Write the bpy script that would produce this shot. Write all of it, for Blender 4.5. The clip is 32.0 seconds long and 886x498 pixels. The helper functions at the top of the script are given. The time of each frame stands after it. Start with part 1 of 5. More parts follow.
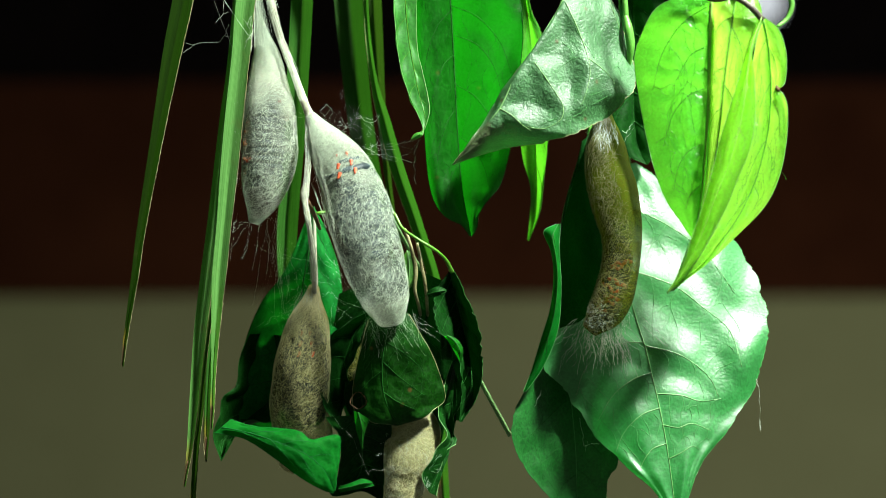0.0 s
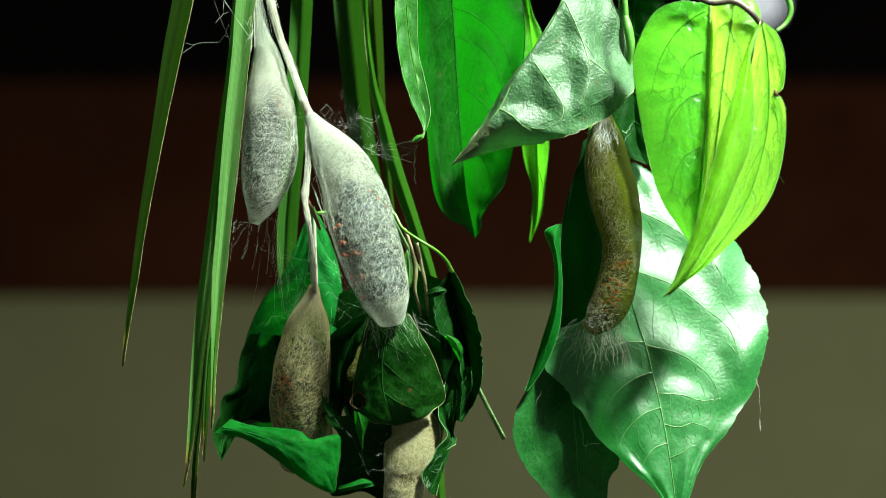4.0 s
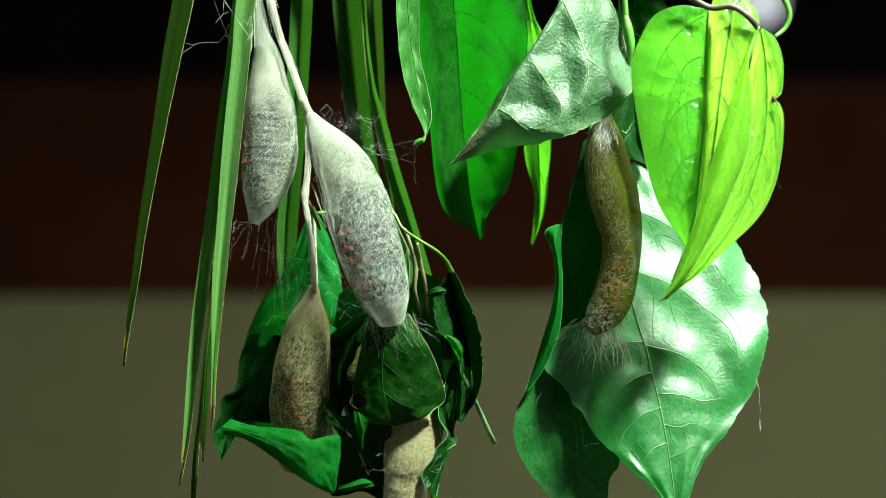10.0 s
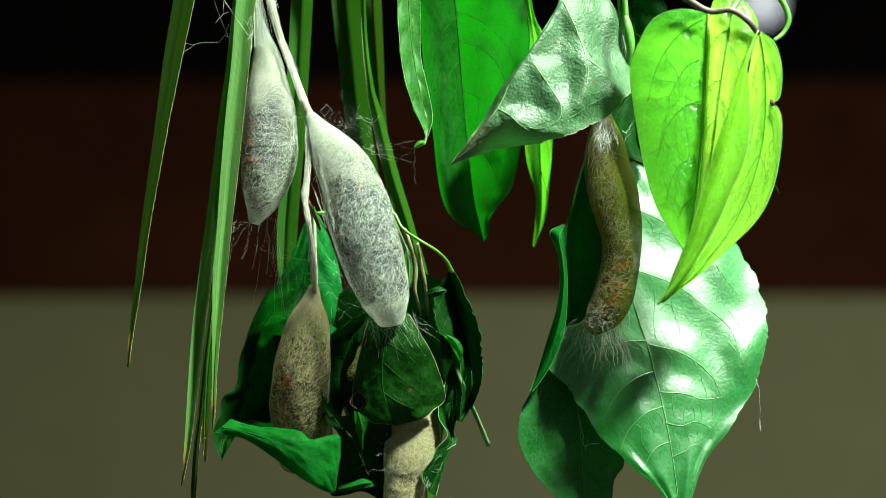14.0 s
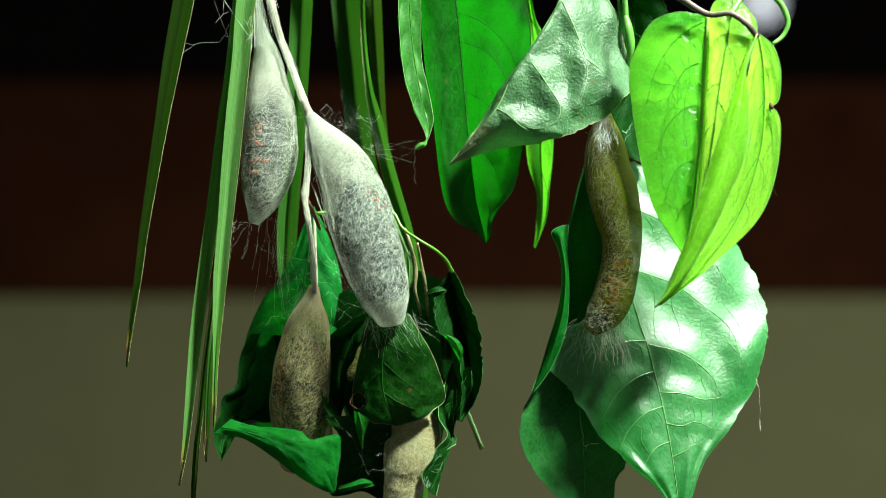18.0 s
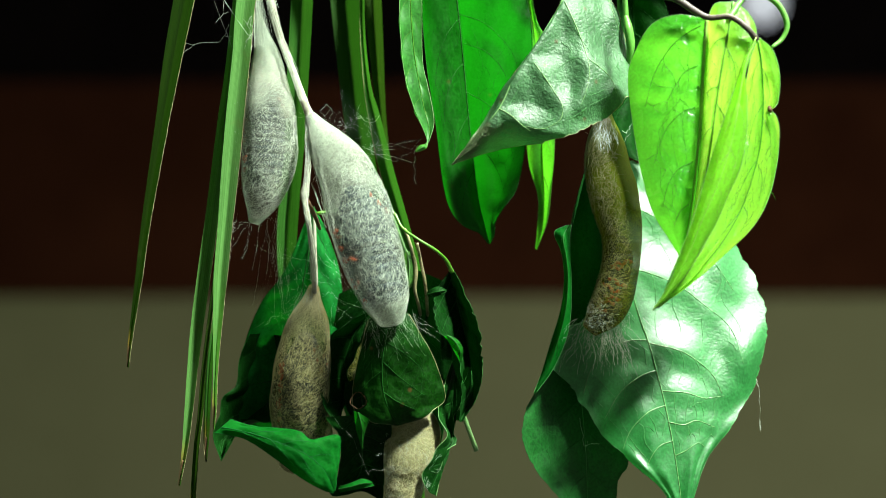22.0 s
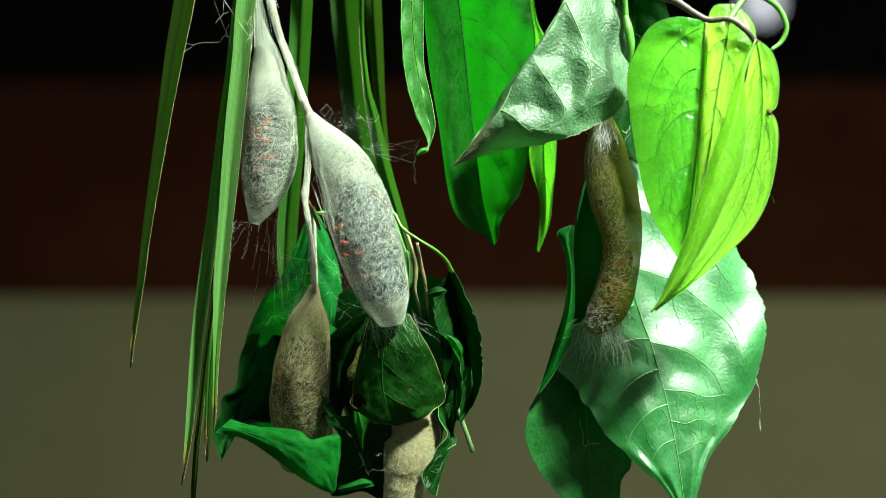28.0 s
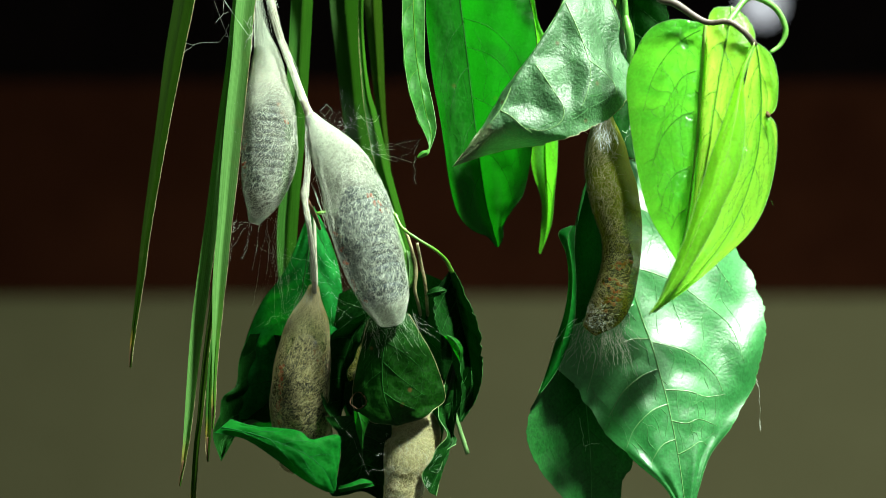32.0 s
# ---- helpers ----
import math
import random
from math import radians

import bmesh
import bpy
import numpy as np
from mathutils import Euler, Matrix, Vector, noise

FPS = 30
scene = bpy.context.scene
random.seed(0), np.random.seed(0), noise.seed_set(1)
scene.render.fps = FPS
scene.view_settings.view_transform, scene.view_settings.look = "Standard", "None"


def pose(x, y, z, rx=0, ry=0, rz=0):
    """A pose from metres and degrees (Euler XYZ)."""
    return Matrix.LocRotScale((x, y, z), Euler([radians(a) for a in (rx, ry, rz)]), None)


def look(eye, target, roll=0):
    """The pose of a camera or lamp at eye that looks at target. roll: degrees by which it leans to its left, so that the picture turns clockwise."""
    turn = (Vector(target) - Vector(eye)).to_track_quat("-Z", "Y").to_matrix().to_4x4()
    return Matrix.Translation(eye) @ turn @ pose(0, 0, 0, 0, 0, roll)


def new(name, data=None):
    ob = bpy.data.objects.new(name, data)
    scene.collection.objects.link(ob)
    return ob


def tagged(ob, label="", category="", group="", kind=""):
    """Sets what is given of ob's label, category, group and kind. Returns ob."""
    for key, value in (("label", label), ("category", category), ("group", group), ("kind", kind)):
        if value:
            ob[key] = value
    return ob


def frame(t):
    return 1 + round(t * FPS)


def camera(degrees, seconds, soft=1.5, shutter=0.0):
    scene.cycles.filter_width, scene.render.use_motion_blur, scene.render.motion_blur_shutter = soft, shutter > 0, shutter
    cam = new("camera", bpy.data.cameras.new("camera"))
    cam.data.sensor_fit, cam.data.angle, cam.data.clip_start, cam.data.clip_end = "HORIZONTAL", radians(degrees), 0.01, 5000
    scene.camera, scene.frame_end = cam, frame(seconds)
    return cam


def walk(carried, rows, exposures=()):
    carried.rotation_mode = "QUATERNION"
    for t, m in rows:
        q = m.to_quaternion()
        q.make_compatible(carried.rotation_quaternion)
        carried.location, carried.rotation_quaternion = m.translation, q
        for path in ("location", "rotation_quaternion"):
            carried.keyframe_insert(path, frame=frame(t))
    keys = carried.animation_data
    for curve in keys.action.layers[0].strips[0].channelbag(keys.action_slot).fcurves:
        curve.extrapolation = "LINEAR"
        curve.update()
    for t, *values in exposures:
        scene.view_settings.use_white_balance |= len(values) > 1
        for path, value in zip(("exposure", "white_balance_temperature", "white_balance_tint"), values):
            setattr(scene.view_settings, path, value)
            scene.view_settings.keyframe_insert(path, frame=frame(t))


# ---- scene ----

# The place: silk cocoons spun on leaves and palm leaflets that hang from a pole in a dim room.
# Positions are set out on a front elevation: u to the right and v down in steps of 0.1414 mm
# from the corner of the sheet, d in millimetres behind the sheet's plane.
STEP, EYE_FAR, EYE_Z = 0.0001414, 0.5, 1.30


def at(u, v, d=0.0):
    k = STEP * (1 + d * 0.001 / EYE_FAR)
    return Vector(((u - 784) * k, d * 0.001, EYE_Z + (441 - v) * k))


# ---- camera ----
cam = camera(25.0, 32.0, soft=0.7)
cam.data.dof.use_dof = True
cam.data.dof.focus_distance = 0.494
cam.data.dof.aperture_fstop = 9.5
EYE = look((0, -EYE_FAR, EYE_Z), (0, 0, EYE_Z))
walk(cam, [(0, EYE), (32, EYE)])

# ---- world and lights ----
world = bpy.data.worlds.new("world")
scene.world = world
world.use_nodes = True
bg = world.node_tree.nodes["Background"]
sky = world.node_tree.nodes.new("ShaderNodeTexSky")
sky.sky_type, sky.sun_disc, sky.sun_elevation, sky.sun_rotation = "NISHITA", False, radians(50), radians(70)
world.node_tree.links.new(sky.outputs[0], bg.inputs[0])
bg.inputs[1].default_value = 0.05


def area_lamp(name, eye, target, wide, high, watts, tone):
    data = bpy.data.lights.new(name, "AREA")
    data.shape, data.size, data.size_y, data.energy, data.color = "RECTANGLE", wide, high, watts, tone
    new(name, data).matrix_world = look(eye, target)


# unseen area lamps, added: one above and behind, a small one high in front
area_lamp("unseen_back_light", (0.45, 0.35, 2.35), (0.78, 0.04, 1.30), 0.3, 0.3, 104, (0.96, 1.0, 0.90))
area_lamp("unseen_front_light", (0.60, -0.56, 2.36), (0.3, 0.0, 1.30), 0.14, 0.14, 95, (0.90, 1.0, 0.87))
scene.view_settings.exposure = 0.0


# ---- materials ----
def material(name):
    mat = bpy.data.materials.new(name)
    mat.use_nodes = True
    nt = mat.node_tree
    return mat, nt, nt.nodes["Principled BSDF"], nt.nodes["Material Output"]


def node(nt, kind, **values):
    n = nt.nodes.new(kind)
    for key, value in values.items():
        if key in n.inputs:
            n.inputs[key].default_value = value
    return n


def ramp(nt, source, stops):
    r = nt.nodes.new("ShaderNodeValToRGB")
    while len(r.color_ramp.elements) < len(stops):
        r.color_ramp.elements.new(0.5)
    for e, (p, c) in zip(r.color_ramp.elements, stops):
        e.position, e.color = p, (*c, 1)
    nt.links.new(source, r.inputs[0])
    return r


def mixed(nt, fac, a, b, mode="MIX"):
    m = nt.nodes.new("ShaderNodeMix")
    m.data_type, m.blend_type = "RGBA", mode
    for sock, val in ((m.inputs[0], fac), (m.inputs[6], a), (m.inputs[7], b)):
        if isinstance(val, bpy.types.NodeSocket):
            nt.links.new(val, sock)
        elif isinstance(val, (int, float)):
            sock.default_value = val
        else:
            sock.default_value = (*val, 1)
    return m.outputs[2]


def leaf_material(name, dark, light, glow, through_part, rough, cell=420.0, relief=0.35, gloss=0.5, spots=0.0, net_depth=0.22, dry_tip=0.0, patchy=0.6, grainy=1.0):
    """A leaf: two greens in clouds, a fine net of veins in relief, gloss, and light that comes through."""
    mat, nt, bsdf, out = material(name)
    tc = nt.nodes.new("ShaderNodeTexCoord")
    big = node(nt, "ShaderNodeTexNoise", Scale=70.0, Detail=3.0, Roughness=0.6)
    nt.links.new(tc.outputs["Object"], big.inputs["Vector"])
    fine = node(nt, "ShaderNodeTexNoise", Scale=1500.0, Detail=2.0)
    nt.links.new(tc.outputs["Object"], fine.inputs["Vector"])
    net = nt.nodes.new("ShaderNodeTexVoronoi")
    net.feature = "DISTANCE_TO_EDGE"
    net.inputs["Scale"].default_value = cell
    warp = node(nt, "ShaderNodeTexNoise", Scale=300.0, Detail=1.0)
    nt.links.new(tc.outputs["Object"], warp.inputs["Vector"])
    shift = node(nt, "ShaderNodeVectorMath")
    shift.operation = "MULTIPLY_ADD"
    shift.inputs[1].default_value = (0.0022, 0.0022, 0.0022)
    nt.links.new(warp.outputs["Color"], shift.inputs[0])
    nt.links.new(tc.outputs["Object"], shift.inputs[2])
    nt.links.new(shift.outputs[0], net.inputs["Vector"])
    lines = ramp(nt, net.outputs[0], [(0.0, (1, 1, 1)), (0.12, (0, 0, 0))])
    tone = ramp(nt, big.outputs[0], [(0.3, dark), (0.7, light)])
    grain = ramp(nt, fine.outputs[0], [(0.3, (0.22, 0.22, 0.22)), (0.7, (0.78, 0.78, 0.78))])
    col = mixed(nt, 0.55, tone.outputs[0], grain.outputs[0], "OVERLAY")
    mid_n = node(nt, "ShaderNodeTexNoise", Scale=380.0, Detail=4.0, Roughness=0.7)
    nt.links.new(tc.outputs["Object"], mid_n.inputs["Vector"])
    patch = ramp(nt, mid_n.outputs[0], [(0.35, (0.34, 0.34, 0.34)), (0.65, (0.62, 0.62, 0.62))])
    col = mixed(nt, patchy, col, patch.outputs[0], "OVERLAY")
    veined = nt.nodes.new("ShaderNodeMath")
    veined.operation = "MULTIPLY"
    veined.inputs[1].default_value = 0.12
    nt.links.new(lines.outputs[0], veined.inputs[0])
    col = mixed(nt, veined.outputs[0], col, [min(1, c * 1.7 + 0.02) for c in light])
    if spots:
        dots = node(nt, "ShaderNodeTexVoronoi", Scale=130.0)
        nt.links.new(tc.outputs["Object"], dots.inputs["Vector"])
        mask = ramp(nt, dots.outputs["Distance"], [(0.03, (spots,) * 3), (0.1, (0, 0, 0))])
        col = mixed(nt, mask.outputs[0], col, (0.09, 0.045, 0.015))
    if dry_tip:
        uv = nt.nodes.new("ShaderNodeUVMap")
        sep = nt.nodes.new("ShaderNodeSeparateXYZ")
        nt.links.new(uv.outputs[0], sep.inputs[0])
        wide = nt.nodes.new("ShaderNodeMath")
        wide.operation = "MULTIPLY_ADD"
        wide.inputs[1].default_value = 0.45
        nt.links.new(mid_n.outputs[0], wide.inputs[0])
        nt.links.new(sep.outputs[1], wide.inputs[2])
        mask = ramp(nt, wide.outputs[0], [(0.95, (0, 0, 0)), (1.0, (dry_tip,) * 3)])
        col = mixed(nt, mask.outputs[0], col, (0.10, 0.075, 0.03))
    nt.links.new(col, bsdf.inputs["Base Color"])
    rr = ramp(nt, big.outputs[0], [(0.3, (rough - 0.06,) * 3), (0.75, (rough + 0.1,) * 3)])
    nt.links.new(rr.outputs[0], bsdf.inputs["Roughness"])
    bsdf.inputs["Specular IOR Level"].default_value = gloss
    hsum = nt.nodes.new("ShaderNodeMath")
    hsum.operation = "MULTIPLY_ADD"
    hsum.inputs[1].default_value = -net_depth
    nt.links.new(lines.outputs[0], hsum.inputs[0])
    soft = nt.nodes.new("ShaderNodeMath")
    soft.operation = "MULTIPLY"
    soft.inputs[1].default_value = grainy
    nt.links.new(fine.outputs[0], soft.inputs[0])
    nt.links.new(soft.outputs[0], hsum.inputs[2])
    bump = node(nt, "ShaderNodeBump", Strength=relief, Distance=0.0003)
    nt.links.new(hsum.outputs[0], bump.inputs["Height"])
    nt.links.new(bump.outputs[0], bsdf.inputs["Normal"])
    trans = nt.nodes.new("ShaderNodeBsdfTranslucent")
    tcol = mixed(nt, 0.35, glow, col, "MULTIPLY")
    tcol = mixed(nt, veined.outputs[0], tcol, [c * 0.45 for c in glow])
    nt.links.new(tcol, trans.inputs[0])
    mix = nt.nodes.new("ShaderNodeMixShader")
    mix.inputs[0].default_value = through_part
    nt.links.new(bsdf.outputs[0], mix.inputs[1])
    nt.links.new(trans.outputs[0], mix.inputs[2])
    nt.links.new(mix.outputs[0], out.inputs[0])
    return mat


def blade_material(name, dark, light, glow, blots=0.55, gloss=0.22):
    """A palm leaflet: fine parallel ribs along its length."""
    mat, nt, bsdf, out = material(name)
    uv = nt.nodes.new("ShaderNodeUVMap")
    mp = nt.nodes.new("ShaderNodeMapping")
    mp.inputs["Scale"].default_value = (9.0, 0.8, 1.0)
    nt.links.new(uv.outputs[0], mp.inputs[0])
    ribs = node(nt, "ShaderNodeTexNoise", Scale=3.0, Detail=5.0, Roughness=0.7)
    nt.links.new(mp.outputs[0], ribs.inputs["Vector"])
    tc = nt.nodes.new("ShaderNodeTexCoord")
    blot = node(nt, "ShaderNodeTexNoise", Scale=160.0, Detail=4.0)
    nt.links.new(tc.outputs["Object"], blot.inputs["Vector"])
    tone = ramp(nt, ribs.outputs[0], [(0.36, [c * 0.55 for c in dark]), (0.64, light)])
    spot = ramp(nt, blot.outputs[0], [(0.62, (0, 0, 0)), (0.75, (blots,) * 3)])
    col = mixed(nt, spot.outputs[0], tone.outputs[0], (0.16, 0.15, 0.05))
    sep = nt.nodes.new("ShaderNodeSeparateXYZ")
    nt.links.new(uv.outputs[0], sep.inputs[0])
    yellow = ramp(nt, sep.outputs[1], [(0.915, (0, 0, 0)), (0.95, (0.65, 0.65, 0.65))])
    brown = ramp(nt, sep.outputs[1], [(0.945, (0, 0, 0)), (0.965, (1, 1, 1))])
    col = mixed(nt, yellow.outputs[0], col, (0.30, 0.20, 0.03))
    col = mixed(nt, brown.outputs[0], col, (0.06, 0.035, 0.02))
    nt.links.new(col, bsdf.inputs["Base Color"])
    bsdf.inputs["Roughness"].default_value = 0.5
    bsdf.inputs["Specular IOR Level"].default_value = gloss
    bump = node(nt, "ShaderNodeBump", Strength=0.5, Distance=0.0003)
    nt.links.new(ribs.outputs[0], bump.inputs["Height"])
    nt.links.new(bump.outputs[0], bsdf.inputs["Normal"])
    trans = nt.nodes.new("ShaderNodeBsdfTranslucent")
    trans.inputs[0].default_value = (*glow, 1)
    mix = nt.nodes.new("ShaderNodeMixShader")
    mix.inputs[0].default_value = 0.3
    nt.links.new(bsdf.outputs[0], mix.inputs[1])
    nt.links.new(trans.outputs[0], mix.inputs[2])
    nt.links.new(mix.outputs[0], out.inputs[0])
    return mat


def mottled(name, dark, light, rough=0.7, scale=500.0, relief=0.3, metal=0.0, gloss=0.5):
    mat, nt, bsdf, out = material(name)
    tc = nt.nodes.new("ShaderNodeTexCoord")
    n1 = node(nt, "ShaderNodeTexNoise", Scale=scale, Detail=6.0, Roughness=0.65)
    n2 = node(nt, "ShaderNodeTexNoise", Scale=scale * 0.13, Detail=2.0)
    for n in (n1, n2):
        nt.links.new(tc.outputs["Object"], n.inputs["Vector"])
    both = mixed(nt, 0.45, n1.outputs["Fac"], n2.outputs["Fac"])
    tone = ramp(nt, both, [(0.35, dark), (0.65, light)])
    nt.links.new(tone.outputs[0], bsdf.inputs["Base Color"])
    bsdf.inputs["Roughness"].default_value = rough
    bsdf.inputs["Metallic"].default_value = metal
    bsdf.inputs["Specular IOR Level"].default_value = gloss
    bump = node(nt, "ShaderNodeBump", Strength=relief, Distance=0.3 / scale)
    nt.links.new(n1.outputs[0], bump.inputs["Height"])
    nt.links.new(bump.outputs[0], bsdf.inputs["Normal"])
    return mat


def silk_shell(name, dark, light, open_part, cream, glowing=0.3, felt_open=0.24):
    """Felted silk: crossing fibres, gaps through which the inside shows."""
    mat, nt, bsdf, out = material(name)
    tc = nt.nodes.new("ShaderNodeTexCoord")
    warp = node(nt, "ShaderNodeTexNoise", Scale=420.0, Detail=2.0)
    nt.links.new(tc.outputs["Object"], warp.inputs["Vector"])
    shift = node(nt, "ShaderNodeVectorMath")
    shift.operation = "MULTIPLY_ADD"
    shift.inputs[1].default_value = (0.003, 0.003, 0.003)
    nt.links.new(warp.outputs["Color"], shift.inputs[0])
    nt.links.new(tc.outputs["Object"], shift.inputs[2])
    n1 = node(nt, "ShaderNodeTexNoise", Scale=2600.0, Detail=3.0)
    nt.links.new(shift.outputs[0], n1.inputs["Vector"])
    n2 = node(nt, "ShaderNodeTexNoise", Scale=170.0, Detail=3.0)
    nt.links.new(tc.outputs["Object"], n2.inputs["Vector"])
    fibre = node(nt, "ShaderNodeTexNoise", Scale=2600.0, Detail=4.0, Roughness=0.75, Distortion=2.5)
    nt.links.new(shift.outputs[0], fibre.inputs["Vector"])
    uv = nt.nodes.new("ShaderNodeUVMap")
    sep = nt.nodes.new("ShaderNodeSeparateXYZ")
    nt.links.new(uv.outputs[0], sep.inputs[0])
    uneven = node(nt, "ShaderNodeMath")
    uneven.operation = "MULTIPLY_ADD"
    uneven.inputs[1].default_value = 0.35
    nt.links.new(n2.outputs[0], uneven.inputs[0])
    nt.links.new(sep.outputs[1], uneven.inputs[2])
    felt = ramp(nt, uneven.outputs[0], [(0.5, (1, 1, 1)), (0.86, (0, 0, 0))])
    web = ramp(nt, fibre.outputs[0], [(0.38, dark), (0.62, light)])
    dense = ramp(nt, fibre.outputs[0], [(0.34, [c * 0.6 for c in cream]), (0.56, cream)])
    col = mixed(nt, felt.outputs[0], web.outputs[0], dense.outputs[0])
    col = mixed(nt, 0.4, col, n1.outputs["Color"], "SOFT_LIGHT")
    nt.links.new(col, bsdf.inputs["Base Color"])
    bsdf.inputs["Roughness"].default_value = 0.75
    bsdf.inputs["Specular IOR Level"].default_value = 0.1
    bump = node(nt, "ShaderNodeBump", Strength=0.9, Distance=0.0004)
    nt.links.new(web.outputs[0], bump.inputs["Height"])
    nt.links.new(bump.outputs[0], bsdf.inputs["Normal"])
    lit = nt.nodes.new("ShaderNodeBsdfTranslucent")
    nt.links.new(col, lit.inputs[0])
    body = nt.nodes.new("ShaderNodeMixShader")
    body.inputs[0].default_value = glowing
    nt.links.new(bsdf.outputs[0], body.inputs[1])
    nt.links.new(lit.outputs[0], body.inputs[2])
    clear = nt.nodes.new("ShaderNodeBsdfTransparent")
    gap = ramp(nt, fibre.outputs[0], [(0.42, (open_part,) * 3), (0.66, (open_part * 0.35,) * 3)])
    thin = ramp(nt, n2.outputs[0], [(0.34, (0.4, 0.4, 0.4)), (0.56, (1, 1, 1))])
    hole = mixed(nt, 1.0, gap.outputs[0], thin.outputs[0], "MULTIPLY")
    hole = mixed(nt, felt.outputs[0], hole, (felt_open,) * 3)
    mix = nt.nodes.new("ShaderNodeMixShader")
    nt.links.new(hole, mix.inputs[0])
    nt.links.new(body.outputs[0], mix.inputs[1])
    nt.links.new(clear.outputs[0], mix.inputs[2])
    nt.links.new(mix.outputs[0], out.inputs[0])
    return mat


def thread_material(name, tone):
    mat, nt, bsdf, out = material(name)
    geo = nt.nodes.new("ShaderNodeNewGeometry")
    r = ramp(nt, geo.outputs["Random Per Island"], [(0.0, [c * 0.36 for c in tone]), (1.0, tone)])
    nt.links.new(r.outputs[0], bsdf.inputs["Base Color"])
    bsdf.inputs["Roughness"].default_value = 0.45
    trans = nt.nodes.new("ShaderNodeBsdfTranslucent")
    trans.inputs[0].default_value = (*tone, 1)
    mix = nt.nodes.new("ShaderNodeMixShader")
    mix.inputs[0].default_value = 0.3
    nt.links.new(bsdf.outputs[0], mix.inputs[1])
    nt.links.new(trans.outputs[0], mix.inputs[2])
    nt.links.new(mix.outputs[0], out.inputs[0])
    return mat


MID_GREEN = leaf_material("leaf_mid_green", (0.003, 0.060, 0.003), (0.006, 0.10, 0.005), (0.012, 0.50, 0.008), 0.4, 0.3, 330.0, 0.22, 0.18, 0.35, patchy=0.25)
BACK_GREEN = leaf_material("leaf_back_green", (0.003, 0.095, 0.012), (0.007, 0.14, 0.022), (0.008, 0.32, 0.012), 0.3, 0.6, 420.0, 0.2, 0.04)
LOW_GREEN = leaf_material("leaf_low_green", (0.0015, 0.074, 0.006), (0.004, 0.112, 0.011), (0.006, 0.4, 0.01), 0.3, 0.6, 420.0, 0.2, 0.03)
FOLDED_GREEN = leaf_material("leaf_folded", (0.022, 0.092, 0.026), (0.052, 0.17, 0.056), (0.04, 0.40, 0.04), 0.2, 0.54, 650.0, 0.85, 0.85, 0.8, 0.08, 0.5)
BROAD_GREEN = leaf_material("leaf_broad", (0.015, 0.145, 0.030), (0.032, 0.22, 0.050), (0.03, 0.55, 0.06), 0.3, 0.43, 240.0, 0.4, 0.85, 0.25, 0.12, 0.0, 0.2, 0.7)
NARROW_GREEN = leaf_material("leaf_narrow", (0.018, 0.13, 0.014), (0.042, 0.20, 0.028), (0.05, 0.45, 0.03), 0.25, 0.42, 300.0, 0.3, 0.45, 0.0, 0.1, 0.0, 0.1, 0.4)
LIME_DEEP = leaf_material("leaf_lime_deep", (0.03, 0.27, 0.010), (0.065, 0.37, 0.022), (0.22, 0.88, 0.045), 0.55, 0.24, 480.0, 0.6, 1.0, 0.0, 0.4, 0.0, 0.3, 0.6)
LIME_GREEN = leaf_material("leaf_lime", (0.14, 0.46, 0.02), (0.21, 0.56, 0.04), (0.62, 1.0, 0.11), 0.62, 0.32, 520.0, 0.55, 0.7, 0.0, 0.35, 0.0, 0.3, 0.6)
SLENDER_GREEN = leaf_material("leaf_slender", (0.04, 0.28, 0.01), (0.07, 0.38, 0.02), (0.2, 0.9, 0.03), 0.5, 0.36, 420.0, 0.3)
# dark leaf green, lowered further so the inner leaves' shade is in the colour
DEEP_SHADED_GREEN = leaf_material("leaf_deep_shaded", (0.0013, 0.020, 0.0015), (0.003, 0.036, 0.003), (0.004, 0.12, 0.005), 0.04, 0.56, 520.0, 0.4, 0.05)
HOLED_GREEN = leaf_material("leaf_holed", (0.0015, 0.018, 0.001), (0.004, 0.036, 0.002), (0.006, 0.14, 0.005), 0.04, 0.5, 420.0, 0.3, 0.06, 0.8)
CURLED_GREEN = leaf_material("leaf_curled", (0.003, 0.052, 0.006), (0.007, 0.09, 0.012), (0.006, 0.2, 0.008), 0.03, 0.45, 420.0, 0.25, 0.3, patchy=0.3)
# darker copy of the deep green: shadow on the leaf is painted in
PAINTED_SHADE_GREEN = leaf_material("leaf_painted_shade", (0.0012, 0.016, 0.0014), (0.0028, 0.03, 0.003), (0.003, 0.10, 0.004), 0.03, 0.6, 520.0, 0.4, 0.03)
PALM_PALE = blade_material("palm_pale", (0.06, 0.20, 0.035), (0.14, 0.34, 0.085), (0.12, 0.40, 0.04))
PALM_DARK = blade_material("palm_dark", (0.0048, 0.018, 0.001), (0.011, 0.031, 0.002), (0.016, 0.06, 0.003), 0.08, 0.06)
PALM_GRASS = blade_material("palm_grass", (0.018, 0.085, 0.008), (0.042, 0.15, 0.022), (0.05, 0.22, 0.015), 0.2)
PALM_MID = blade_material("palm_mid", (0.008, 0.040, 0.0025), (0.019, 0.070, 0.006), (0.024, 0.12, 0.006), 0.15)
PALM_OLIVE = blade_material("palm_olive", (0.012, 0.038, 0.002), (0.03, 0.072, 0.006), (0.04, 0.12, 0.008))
VEIN_PALE = mottled("vein_pale", (0.10, 0.25, 0.07), (0.18, 0.35, 0.12), 0.45, 900.0)
VEIN_DARK = mottled("vein_dark", (0.005, 0.045, 0.005), (0.010, 0.08, 0.010), 0.6, 900.0, 0.3, 0.0, 0.1)
VEIN_LIME = mottled("vein_lime", (0.22, 0.44, 0.06), (0.34, 0.58, 0.12), 0.4, 900.0)
